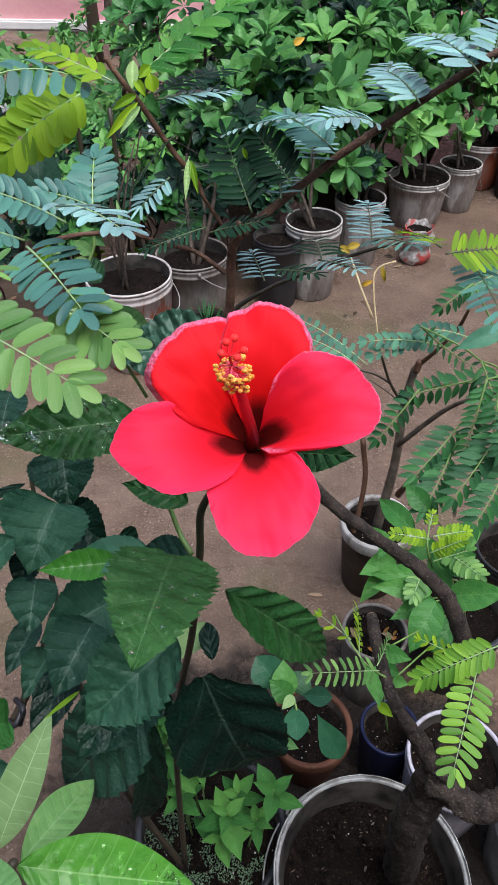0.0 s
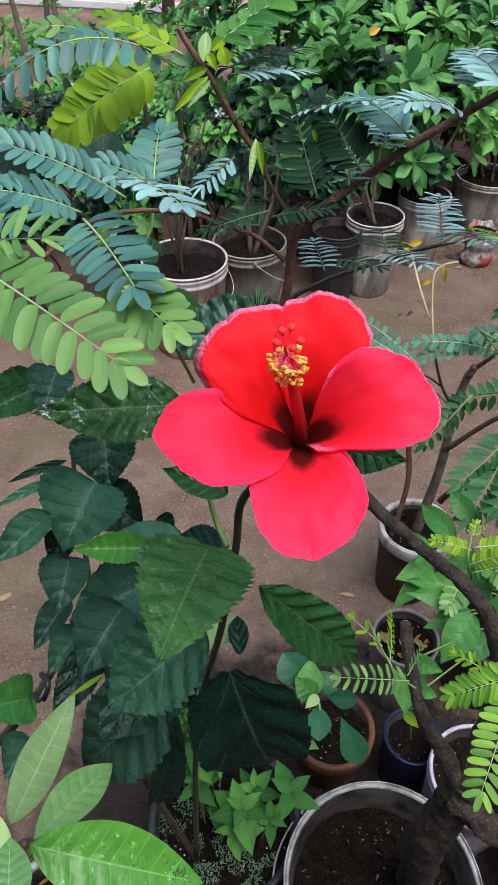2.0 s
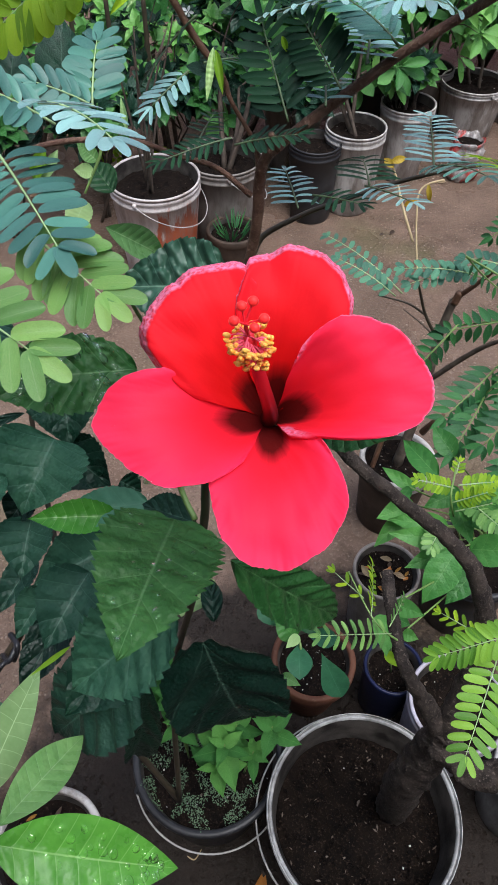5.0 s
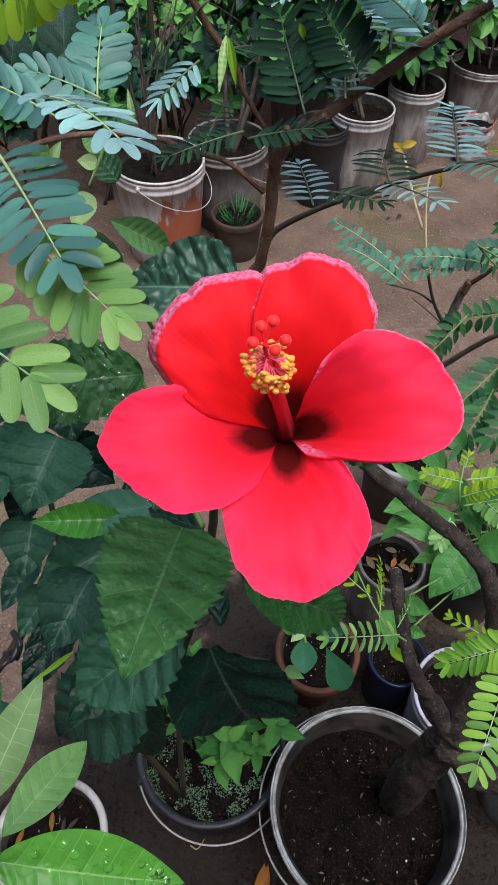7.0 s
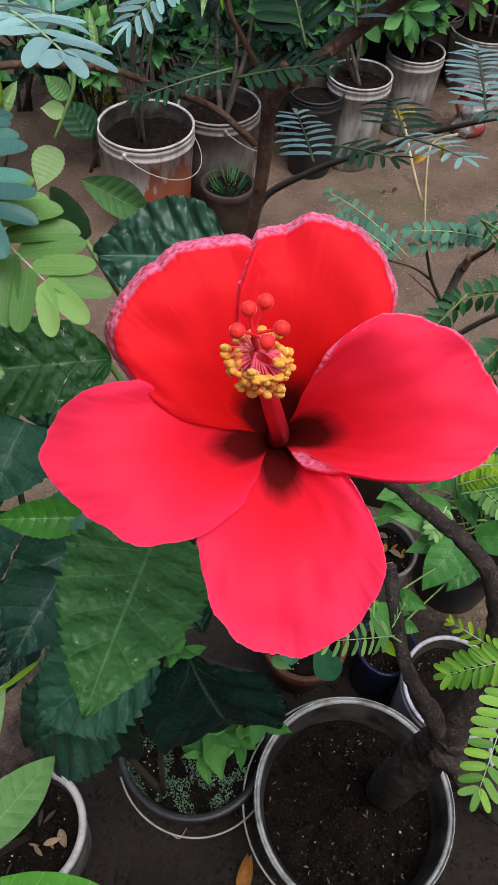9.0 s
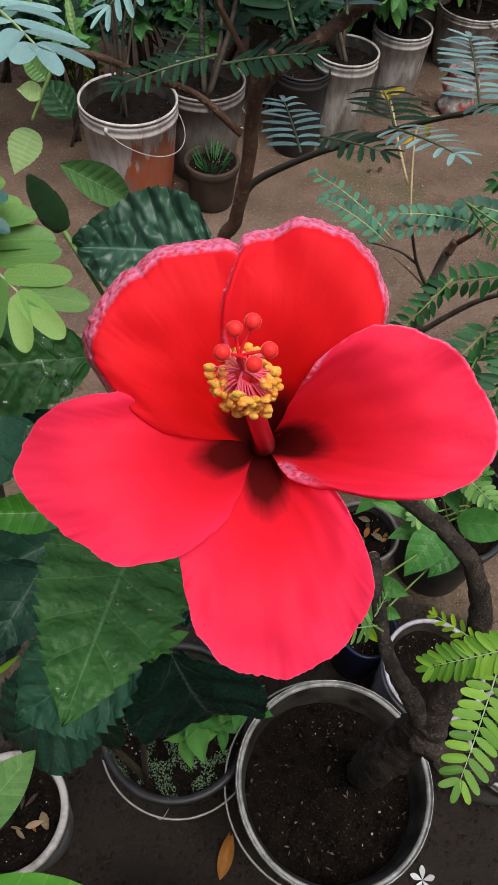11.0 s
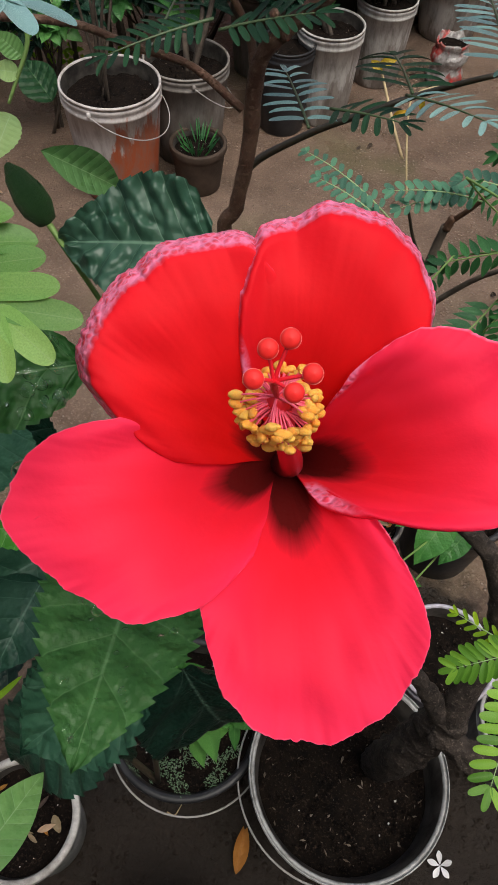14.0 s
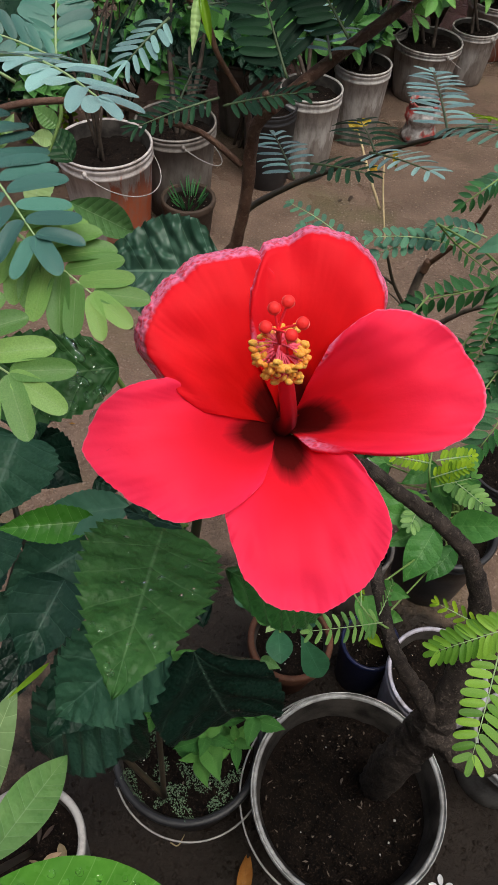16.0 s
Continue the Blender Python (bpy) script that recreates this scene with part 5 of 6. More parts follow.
        ((0.285, 0.585, 0.804), (0.284, 0.648, 0.796), 9, 0.0130, "pinna_lime", (0.8, -0.3, 0.5), 0.02, 55, 0.0),
        ((0.306, 0.587, 0.784), (0.319, 0.621, 0.783), 6, 0.0100, "pinna_green", (0.8, -0.4, 0.4), 0.02, 55, 0.0),
        ((0.277, 0.604, 0.803), (0.244, 0.618, 0.821), 3, 0.0110, "pinna_lime", (0, -0.6, 0.7), 0.02, 45, 0.0),
    ]
    for i, (b, t, pairs, size, mat, normal, arch, angle, vee) in enumerate(spec):
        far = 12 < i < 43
        # up-facing leaflets take the copy with the sky sheen painted in
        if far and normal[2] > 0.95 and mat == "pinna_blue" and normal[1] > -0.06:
            mat = "pinna_sheen"
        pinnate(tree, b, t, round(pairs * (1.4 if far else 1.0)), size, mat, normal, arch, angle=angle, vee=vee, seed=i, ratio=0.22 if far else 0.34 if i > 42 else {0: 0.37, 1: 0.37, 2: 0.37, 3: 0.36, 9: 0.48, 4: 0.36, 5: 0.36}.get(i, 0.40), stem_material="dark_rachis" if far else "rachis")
    stem("twig", [((0.317, 0.573, 0.784), 0.0012), ((0.294, 0.580, 0.796), 0.0010), ((0.276, 0.599, 0.806), 0.0009), ((0.258, 0.620, 0.823), 0.0007)], M["green_stem"], tree)
    # young folded leaves where the shoots break
    for i, (b, t, w) in enumerate((
        ((0.108, 0.598, 1.343), (0.108, 0.607, 1.356), 0.007), ((0.110, 0.598, 1.340), (0.099, 0.588, 1.336), 0.005), ((0.112, 0.592, 1.338), (0.096, 0.578, 1.324), 0.005),
        ((0.113, 0.592, 1.336), (0.105, 0.576, 1.328), 0.004), ((0.112, 0.600, 1.348), (0.118, 0.608, 1.353), 0.006), ((0.110, 0.600, 1.347), (0.116, 0.594, 1.341), 0.005),
        ((0.137, 0.598, 1.306), (0.137, 0.581, 1.290), 0.004), ((0.138, 0.598, 1.305), (0.144, 0.583, 1.293), 0.004), ((0.168, 0.604, 1.311), (0.171, 0.602, 1.305), 0.003),
        ((0.102, 0.565, 1.279), (0.099, 0.570, 1.292), 0.003), ((0.121, 0.594, 1.343), (0.119, 0.596, 1.352), 0.008), ((0.029, 0.605, 1.224), (0.033, 0.617, 1.239), 0.009), ((0.033, 0.607, 1.223), (0.040, 0.619, 1.237), 0.007),
    )):
        leaf(tree, b, t, w, "pinna_lime" if i % 3 else "pale", "lance", (0.2, -0.7, 0.6), fold=0.5, bend=0.5, name="young_leaf")


build_tree()


# ---------------------------------------------------------------- long smooth leaves beside the hibiscus
def build_smooth_plant():
    plant = thing("smooth_leaved_sapling", (-0.118, 0.420, 0.17), "sapling with long smooth bright green leaves beaded with rain", "plant")
    stem("stem", [((-0.118, 0.420, 0.16), 0.005)] + [((-0.017, 0.308, 0.830), 0.0040), ((0.039, 0.307, 0.960), 0.0034), ((0.069, 0.305, 1.025), 0.0030)], M["dark_stem"], plant, rough=0.05)
    leaf(plant, (0.0010, 0.3520, 0.8710), (0.0290, 0.4300, 0.9330), 0.033, "pale", "lance", (-0.2, -0.7, 0.7), bend=0.2, wave=0.6, nu=26, nv=11)
    leaf(plant, (0.0430, 0.3300, 0.9340), (0.0650, 0.4090, 0.8840), 0.031, "fresh", "lance", (-0.3, -0.6, 0.7), bend=0.25, fold=0.2, nu=26, nv=11)
    big = leaf(plant, (0.0610, 0.3120, 0.9940), (0.1630, 0.3220, 0.9550), 0.046, "glossy", "lance", (0.1, -0.5, 0.85), bend=0.3, fold=0.08, quilt=0.7, ribs=8, nu=60, nv=15)
    drops_on(None, big, 55, 0.0029, 3)
    leaf(plant, (0.087, 0.264, 1.058), (0.071, 0.298, 1.059), 0.024, "fresh", "lance", (0, -0.7, 0.7), bend=0.3, nu=16)
    leaf(plant, (0.067, 0.300, 1.039), (0.032, 0.309, 1.044), 0.017, "pale", "lance", (0, -0.5, 0.8), bend=0.3, nu=16)
    leaf(plant, (0.075, 0.289, 0.981), (0.124, 0.320, 0.914), 0.034, "teal", "lance", (0, -0.6, 0.8), bend=0.4, nu=16)
    leaf(plant, (0.055, 0.306, 0.991), (0.027, 0.270, 0.887), 0.040, "glossy", "lance", (-0.3, -0.6, 0.7), bend=0.4, nu=16)


build_smooth_plant()


# ---------------------------------------------------------------- black tie and twig behind the leaves
def build_tied_stick():
    stick = thing("tied_stick", (-0.264, 0.498, 0.000), "dark stick bound with black tape to a shoot", "stick")
    stem("stick", [((-0.177, 0.439, 0.620), 0.0050), ((-0.119, 0.470, 0.684), 0.0050), ((-0.074, 0.516, 0.741), 0.0045), ((-0.051, 0.562, 0.790), 0.0040), ((-0.044, 0.595, 0.818), 0.0030)], M["dark_stem"], stick, rough=0.1)
    stem("tape", [((-0.075, 0.503, 0.753), 0.0030), ((-0.063, 0.495, 0.762), 0.0030), ((-0.059, 0.511, 0.768), 0.0030)], M["cable"], stick)
    stem("tape", [((-0.061, 0.506, 0.754), 0.0024), ((-0.070, 0.487, 0.761), 0.0024), ((-0.097, 0.470, 0.720), 0.0024), ((-0.130, 0.434, 0.677), 0.0024)], M["cable"], stick)
    stem("tape", [((-0.071, 0.521, 0.765), 0.0030), ((-0.057, 0.508, 0.771), 0.0030), ((-0.062, 0.500, 0.753), 0.0030)], M["cable"], stick)


build_tied_stick()


# ---------------------------------------------------------------- curry leaf sapling and its stakes
def build_curry():
    plant = thing("curry_leaf_sapling", (0.393, 1.287, 0.198), "curry leaf sapling with drooping pointed leaflets", "plant")
    stem("trunk", [((0.393, 1.287, 0.19), 0.012)] + [((0.413, 1.316, 0.383), 0.0100), ((0.413, 1.338, 0.530), 0.0080), ((0.424, 1.352, 0.618), 0.0075)], M["grey_bark"], plant, rough=0.12, sides=12)
    stem("branch", [((0.425, 1.349, 0.613), 0.0080), ((0.431, 1.352, 0.636), 0.0070)], M["brown_bark"], plant, "cut stub", rough=0.2)
    stem("branch", [((0.430, 1.355, 0.623), 0.0050), ((0.456, 1.337, 0.675), 0.0040), ((0.482, 1.322, 0.734), 0.0040), ((0.490, 1.305, 0.787), 0.0030)], M["brown_bark"], plant, rough=0.1)
    stem("branch", [((0.413, 1.338, 0.530), 0.0040), ((0.379, 1.345, 0.581), 0.0030), ((0.357, 1.350, 0.635), 0.0026), ((0.348, 1.356, 0.658), 0.0020)], M["dark_stem"], plant)
    stem("branch", [((0.379, 1.345, 0.581), 0.0024), ((0.341, 1.351, 0.599), 0.0020), ((0.284, 1.359, 0.603), 0.0015)], M["dark_stem"], plant)
    stem("branch", [((0.413, 1.338, 0.530), 0.0024), ((0.380, 1.340, 0.559), 0.0015), ((0.337, 1.352, 0.583), 0.0012)], M["grey_bark"], plant)
    stem("branch", [((0.429, 1.294, 0.308), 0.0080), ((0.442, 1.282, 0.355), 0.0060), ((0.457, 1.279, 0.384), 0.0050)], M["brown_bark"], plant, "cut stub", rough=0.1)
    hub = Vector((0.565, 1.190, 0.701))
    stem("branch", [((0.413, 1.316, 0.440), 0.0060), ((0.492, 1.270, 0.591), 0.0045), (hub, 0.0035)], M["grey_bark"], plant, rough=0.1)
    for i, (b, t, pairs, size, arch, vee) in enumerate((
        ((0.512, 1.170, 0.740), (0.384, 1.170, 0.688), 8, 0.040, 0.1, -0.55),
        ((0.405, 1.170, 0.705), (0.340, 1.120, 0.625), 7, 0.036, 0.06, -0.5),
        ((0.507, 1.150, 0.750), (0.482, 1.080, 0.648), 11, 0.030, 0.04, -0.2),
        ((0.481, 1.140, 0.657), (0.403, 1.050, 0.614), 8, 0.042, 0.06, -0.35),
        ((0.467, 1.100, 0.628), (0.420, 1.000, 0.588), 9, 0.044, 0.06, -0.35),
        ((0.522, 1.120, 0.753), (0.507, 1.020, 0.624), 11, 0.038, 0.06, -0.25),
        ((0.393, 1.200, 0.814), (0.516, 1.180, 0.737), 9, 0.022, -0.12, 0.0),
        ((0.529, 1.080, 0.703), (0.455, 0.980, 0.636), 9, 0.044, 0.08, -0.35),
        ((0.499, 1.180, 0.765), (0.536, 1.120, 0.691), 7, 0.034, 0.05, -0.3),
        ((0.461, 1.200, 0.898), (0.414, 1.170, 0.870), 5, 0.030, 0.12, -0.55),
        ((0.544, 1.040, 0.666), (0.490, 0.950, 0.611), 9, 0.044, 0.08, -0.35),
        ((0.558, 1.100, 0.760), (0.522, 1.020, 0.709), 9, 0.042, 0.08, -0.3),
    )):
        pinnate(plant, b, t, pairs + 1, size * 0.88, "curry", (0.1, -0.7, 0.7), arch, "point", 0.34, 62, vee, seed=60 + i, radius=0.0016, stem_material="green_stem")
        foot = Vector(b)
        stem("leaf_stalk", [(hub, 0.0022), (hub.lerp(foot, 0.5) + Vector((0, 0, 0.015)), 0.0018), (foot, 0.0016)], M["green_stem"], plant, steps=4, sides=6)
    for i, (b, t, pairs, size) in enumerate((
        ((0.456, 1.307, 0.704), (0.314, 1.290, 0.717), 10, 0.022), ((0.433, 1.316, 0.709), (0.328, 1.275, 0.698), 8, 0.020), ((0.316, 1.342, 0.618), (0.200, 1.394, 0.650), 9, 0.022),
        ((0.329, 1.361, 0.612), (0.173, 1.465, 0.651), 10, 0.020), ((0.534, 1.294, 0.873), (0.472, 1.272, 0.845), 7, 0.024), ((0.489, 1.261, 0.757), (0.407, 1.280, 0.757), 7, 0.022),
    )):
        pinnate(plant, b, t, pairs, size, "teal", (0, -0.3, 0.95), 0.08, "oblong", 0.5, 62, 0.0, seed=80 + i, radius=0.0014)
    leaf(plant, (0.523, 1.161, 0.845), (0.446, 1.140, 0.817), 0.032, "teal", "lance", (0, -0.4, 0.9))
    stake = thing("wooden_stake", (0.335, 1.265, 0.19), "thin brown wooden stake pushed into the pot", "stake")
    stem("stake", [((0.335, 1.262, 0.16), 0.006)] + [((0.354, 1.315, 0.316), 0.0060), ((0.339, 1.340, 0.427), 0.0060)], M["brown_bark"], stake, rough=0.08)
    dry = thing("dry_stalk", (0.34, 1.30, 0.195), "straw-coloured dry stalks with curled tips", "stalk")
    stem("stalk", [((0.349, 1.364, 0.653), 0.0016), ((0.335, 1.404, 0.712), 0.0018), ((0.328, 1.429, 0.753), 0.0018), ((0.329, 1.451, 0.772), 0.0018), ((0.343, 1.457, 0.785), 0.0018), ((0.368, 1.458, 0.794), 0.0024)], M["straw"], dry)
    stem("stalk", [((0.332, 1.406, 0.696), 0.0026), ((0.306, 1.445, 0.737), 0.0026), ((0.283, 1.491, 0.776), 0.0022), ((0.270, 1.502, 0.797), 0.0020)], M["straw"], dry)
    for k, (b, t, w) in enumerate((((0.306, 1.448, 0.743), (0.323, 1.435, 0.762), 0.010), ((0.341, 1.457, 0.785), (0.351, 1.439, 0.755), 0.010), ((0.277, 1.488, 0.792), (0.256, 1.496, 0.806), 0.014), ((0.270, 1.492, 0.800), (0.300, 1.496, 0.811), 0.014))):
        leaf(dry, b, t, w, "yellow_leaf", "lance", (0, -0.7, 0.7), bend=1.2, name="curled_leaf")


build_curry()


# ---------------------------------------------------------------- light green plant in the black pot
def build_light_plant():
    plant = thing("light_green_plant", (0.560, 1.06, 0.19), "bushy plant with light green pointed leaves", "plant")
    root = Vector((0.560, 1.06, 0.19))
    for i, (b, t, w) in enumerate((
        ((0.399, 0.948, 0.588), (0.340, 1.021, 0.589), 0.059), ((0.367, 0.926, 0.576), (0.313, 0.951, 0.590), 0.034), ((0.355, 0.910, 0.601), (0.338, 0.878, 0.598), 0.027),
        ((0.370, 0.914, 0.555), (0.318, 0.873, 0.566), 0.065), ((0.361, 0.904, 0.545), (0.318, 0.848, 0.523), 0.045), ((0.415, 0.867, 0.579), (0.329, 0.860, 0.582), 0.054),
        ((0.420, 0.838, 0.584), (0.330, 0.821, 0.604), 0.054), ((0.425, 0.840, 0.560), (0.362, 0.795, 0.566), 0.054), ((0.421, 0.813, 0.591), (0.384, 0.744, 0.561), 0.078),
        ((0.436, 0.807, 0.615), (0.498, 0.782, 0.667), 0.072), ((0.432, 0.926, 0.590), (0.381, 0.889, 0.588), 0.052), ((0.439, 0.886, 0.599), (0.483, 0.854, 0.613), 0.063),
        ((0.430, 0.919, 0.571), (0.449, 0.849, 0.573), 0.056), ((0.426, 0.997, 0.584), (0.387, 1.034, 0.610), 0.058), ((0.453, 0.803, 0.567), (0.418, 0.754, 0.551), 0.053), ((0.331, 0.688, 0.648), (0.363, 0.669, 0.666), 0.038), ((0.350, 0.672, 0.607), (0.366, 0.662, 0.616), 0.027),
        ((0.459, 0.940, 0.569), (0.514, 0.968, 0.584), 0.058), ((0.394, 0.913, 0.507), (0.428, 0.842, 0.488), 0.068),
    )):
        leaf(plant, b, t, w * 0.62, "herb", "ovate", (0, -0.55, 0.8), bend=0.6, fold=0.15, wave=0.6, nu=14, seed=i, stalk=None)
        mid = (Vector(b) + root) / 2 + Vector((0.02, 0, 0.05))
        stem("stalk", [(root + Vector((0.01 * math.cos(i), 0.01 * math.sin(i), 0)), 0.002), (mid, 0.0016), (Vector(b), 0.0012)], M["green_stem"], plant, steps=4, sides=6)
    sprig = thing("feathery_sprig", (0.555, 1.03, 0.19), "young lime green feathery shoots", "plant")
    stem("stalk", [((0.55, 1.04, 0.2), 0.002)] + [((0.419, 0.884, 0.592), 0.0016), ((0.411, 0.911, 0.640), 0.0012), ((0.412, 0.927, 0.654), 0.0010)], M["green_stem"], sprig)
    for i, (b, t, pairs, size, mat) in enumerate((
        ((0.413, 0.898, 0.629), (0.359, 0.894, 0.641), 10, 0.014, "pinna_lime"), ((0.414, 0.882, 0.616), (0.454, 0.881, 0.652), 9, 0.014, "pinna_lime"), ((0.418, 0.901, 0.633), (0.470, 0.917, 0.633), 9, 0.014, "pinna_lime"),
        ((0.419, 0.872, 0.609), (0.462, 0.869, 0.644), 9, 0.018, "herb"), ((0.435, 0.884, 0.622), (0.473, 0.829, 0.642), 9, 0.020, "pinna_green"), ((0.400, 0.847, 0.611), (0.386, 0.810, 0.605), 7, 0.018, "pinna_green"),
        ((0.413, 0.914, 0.643), (0.415, 0.927, 0.655), 4, 0.010, "pinna_lime"),
    )):
        pinnate(sprig, b, t, pairs, size, mat, (0, -0.5, 0.85), 0.04, seed=100 + i, radius=0.0011)


build_light_plant()


# ---------------------------------------------------------------- herbs and seedlings in the near pots
def build_herbs():
    herb = thing("herb_clump", (0.102, 0.594, 0.195), "clump of small soft bright green herbs", "plant")
    rnd = random.Random(8)
    meshes = [leaf_mesh(1.0, q, "ovate", M["herb"], fold=0.22, bend=b, quilt=1.2, serrate=0.10, teeth=8, wave=1.0, nu=16, nv=7, seed=i) for i, (q, b) in enumerate(((0.50, 0.7), (0.56, 0.3), (0.42, 1.1)))]
    for x, y, d, size, count in ((330, 1215, .93, 0.030, 9), (365, 1240, .92, 0.032, 10), (300, 1255, .95, 0.028, 9), (340, 1290, .96, 0.034, 10), (345, 1340, 1.0, 0.03, 8), (430, 1385, .99, 0.040, 9), (450, 1350, .98, 0.03, 8), (415, 1420, 1.0, 0.034, 7), (515, 1352, .95, 0.036, 5), (480, 1400, 1.02, 0.03, 6), (385, 1300, .95, 0.03, 7)):
        top = Vector(HERB_TOPS[(x, y)])
        foot = Vector((0.102 + (top.x - 0.102) * 0.8, 0.594 + (top.y - 0.594) * 0.6, 0.19))
        stem("stalk", [(foot, 0.0018), ((foot + top) / 2, 0.0015), (top, 0.001)], M["green_stem"], herb, steps=3, sides=6)
        for k in range(count):
            a = k * 2.4 + x
            tier = k / count
            way = Vector((math.cos(a), math.sin(a), 0.15 + 0.7 * tier))
            s = size * 1.5 * (1.0 - 0.45 * tier) * rnd.uniform(0.85, 1.15)
            put("leaf", rnd.choice(meshes), herb, aim(top - UP * 0.03 * (1 - tier), way, (0, -0.3, 1), (s, s, s)))
    thyme = thing("creeping_thyme", (0.09, 0.55, 0.2), "grey-green creeping mat of tiny leaves", "plant", kind="stuff")
    cv, cf, uv = [], [], []
    for _ in range(5200):
        a, q = rnd.uniform(0, 6.283), 0.11 * math.sqrt(rnd.random())
        x, y = 0.095 + q * math.cos(a) * 0.9, 0.560 + q * math.sin(a) * 0.75
        clump = noise.noise(Vector((x * 34, y * 34, 2.0)))
        if clump < 0.02:
            continue
        c = Vector((x, y, 0.198 + rnd.uniform(0, 0.03) * (0.6 + 1.6 * clump)))
        way = Vector((rnd.uniform(-1, 1), rnd.uniform(-1, 1), rnd.uniform(-0.2, 0.8))).normalized() * rnd.uniform(0.0022, 0.0048)
        side = way.orthogonal().normalized() * 0.0011
        n0 = len(cv)
        cv += [c, c + way * 0.5 + side, c + way, c + way * 0.5 - side]
        uv += [(0.5, 0), (1, 0.5), (0.5, 1), (0, 0.5)]
        cf.append((n0, n0 + 1, n0 + 2, n0 + 3))
    at = PLACE[thyme]
    put("sprigs", mesh_of("sprigs", [v - at.translation for v in cv], cf, M["thyme"], True, uv), thyme, at)
    seedling = thing("leafy_seedling", (0.259, 0.811, 0.135), "seedling with thick blue-green oval leaves", "plant")
    for i, (b, t, w, mat) in enumerate((
        ((0.224, 0.728, 0.403), (0.231, 0.670, 0.419), 0.041, "rosette"), ((0.235, 0.737, 0.418), (0.277, 0.723, 0.447), 0.031, "rosette"), ((0.262, 0.736, 0.363), (0.309, 0.689, 0.301), 0.046, "rosette"),
        ((0.218, 0.735, 0.406), (0.184, 0.747, 0.435), 0.037, "herb"), ((0.209, 0.737, 0.407), (0.202, 0.781, 0.442), 0.043, "herb"), ((0.203, 0.753, 0.393), (0.161, 0.779, 0.442), 0.057, "rosette"),
        ((0.222, 0.730, 0.426), (0.207, 0.704, 0.435), 0.017, "pale"), ((0.204, 0.704, 0.325), (0.233, 0.687, 0.340), 0.020, "fresh"), ((0.221, 0.765, 0.377), (0.245, 0.792, 0.392), 0.045, "curry"),
    )):
        leaf(seedling, b, t, w, mat, "spoon" if mat == "rosette" else "ovate", (0, -0.5, 0.85), bend=0.5, fold=0.1, seed=i)
    stem("stalk", [((0.259, 0.811, 0.13), 0.003)] + [((0.234, 0.719, 0.376), 0.0024), ((0.223, 0.731, 0.415), 0.0018)], M["green_stem"], seedling)
    flat = thing("round_leaved_seedling", (0.408, 0.821, 0.145), "seedling with one round bright green leaf", "plant")
    leaf(flat, (0.335, 0.725, 0.545), (0.337, 0.664, 0.558), 0.035, "herb", "broad", (0, -0.6, 0.8))
    leaf(flat, (0.343, 0.725, 0.547), (0.364, 0.707, 0.563), 0.033, "herb", "broad", (0.2, -0.5, 0.8))
    leaf(flat, (0.343, 0.691, 0.505), (0.359, 0.667, 0.518), 0.015, "pinna_lime", "lance")
    stem("stalk", [((0.408, 0.821, 0.14), 0.0018)] + [((0.351, 0.718, 0.497), 0.0014), ((0.339, 0.725, 0.546), 0.0012)], M["green_stem"], flat)
    weeds = thing("creeping_weeds", (0.665, 0.665, 0.17), "tiny green weeds on the soil", "plant", kind="stuff")
    cv, cf, uv = [], [], []
    for _ in range(700):
        a, q = rnd.uniform(0, 6.283), 0.07 * math.sqrt(rnd.random())
        c = Vector((0.665 + q * math.cos(a), 0.665 + q * math.sin(a), 0.172 + rnd.uniform(0, 0.02)))
        way = Vector((rnd.uniform(-1, 1), rnd.uniform(-1, 1), rnd.uniform(0, 1))).normalized() * rnd.uniform(0.004, 0.009)
        side = way.orthogonal().normalized() * 0.002
        n0 = len(cv)
        cv += [c, c + way * 0.5 + side, c + way, c + way * 0.5 - side]
        uv += [(0.5, 0), (1, 0.5), (0.5, 1), (0, 0.5)]
        cf.append((n0, n0 + 1, n0 + 2, n0 + 3))
    at = PLACE[weeds]
    put("sprigs", mesh_of("sprigs", [v - at.translation for v in cv], cf, M["herb"], True, uv), weeds, at)


HERB_TOPS = {
    (330, 1215): (0.043, 0.639, 0.497), (365, 1240): (0.073, 0.628, 0.488), (300, 1255): (0.020, 0.619, 0.460), (340, 1290): (0.057, 0.602, 0.446),
    (345, 1340): (0.063, 0.583, 0.395), (430, 1385): (0.137, 0.565, 0.381), (450, 1350): (0.149, 0.596, 0.380), (415, 1420): (0.129, 0.545, 0.354),
    (515, 1352): (0.202, 0.593, 0.410), (480, 1400): (0.179, 0.572, 0.350), (385, 1300): (0.092, 0.610, 0.423),
}
build_herbs()


# ---------------------------------------------------------------- shrubs behind
def shrub_meshes(material, shape, ratio):
    return [leaf_mesh(1.0, ratio * k, shape, M[material], fold=f, bend=b, wave=0.5, nu=9, nv=5, seed=i) for i, (k, f, b) in enumerate(((1.0, 0.15, 0.5), (0.85, 0.3, 0.9), (1.1, 0.1, 0.2)))]


LEAVES = {
    "large": shrub_meshes("shrub", "spoon", 0.42),
    "light": shrub_meshes("shrub_light", "spoon", 0.42),
    "round": shrub_meshes("shrub", "ovate", 0.62),
    "small": shrub_meshes("shrub_light", "ovate", 0.55),
    "dark": shrub_meshes("shade_leaf", "ovate", 0.5),
}


def corner_uvs(me):
    """One uv for each vertex."""
    out = [(0.0, 0.0)] * len(me.vertices)
    data = me.uv_layers[0].data
    for loop in me.loops:
        out[loop.vertex_index] = tuple(data[loop.index].uv)
    return out


UVS = {me.name: corner_uvs(me) for group in LEAVES.values() for me in group}


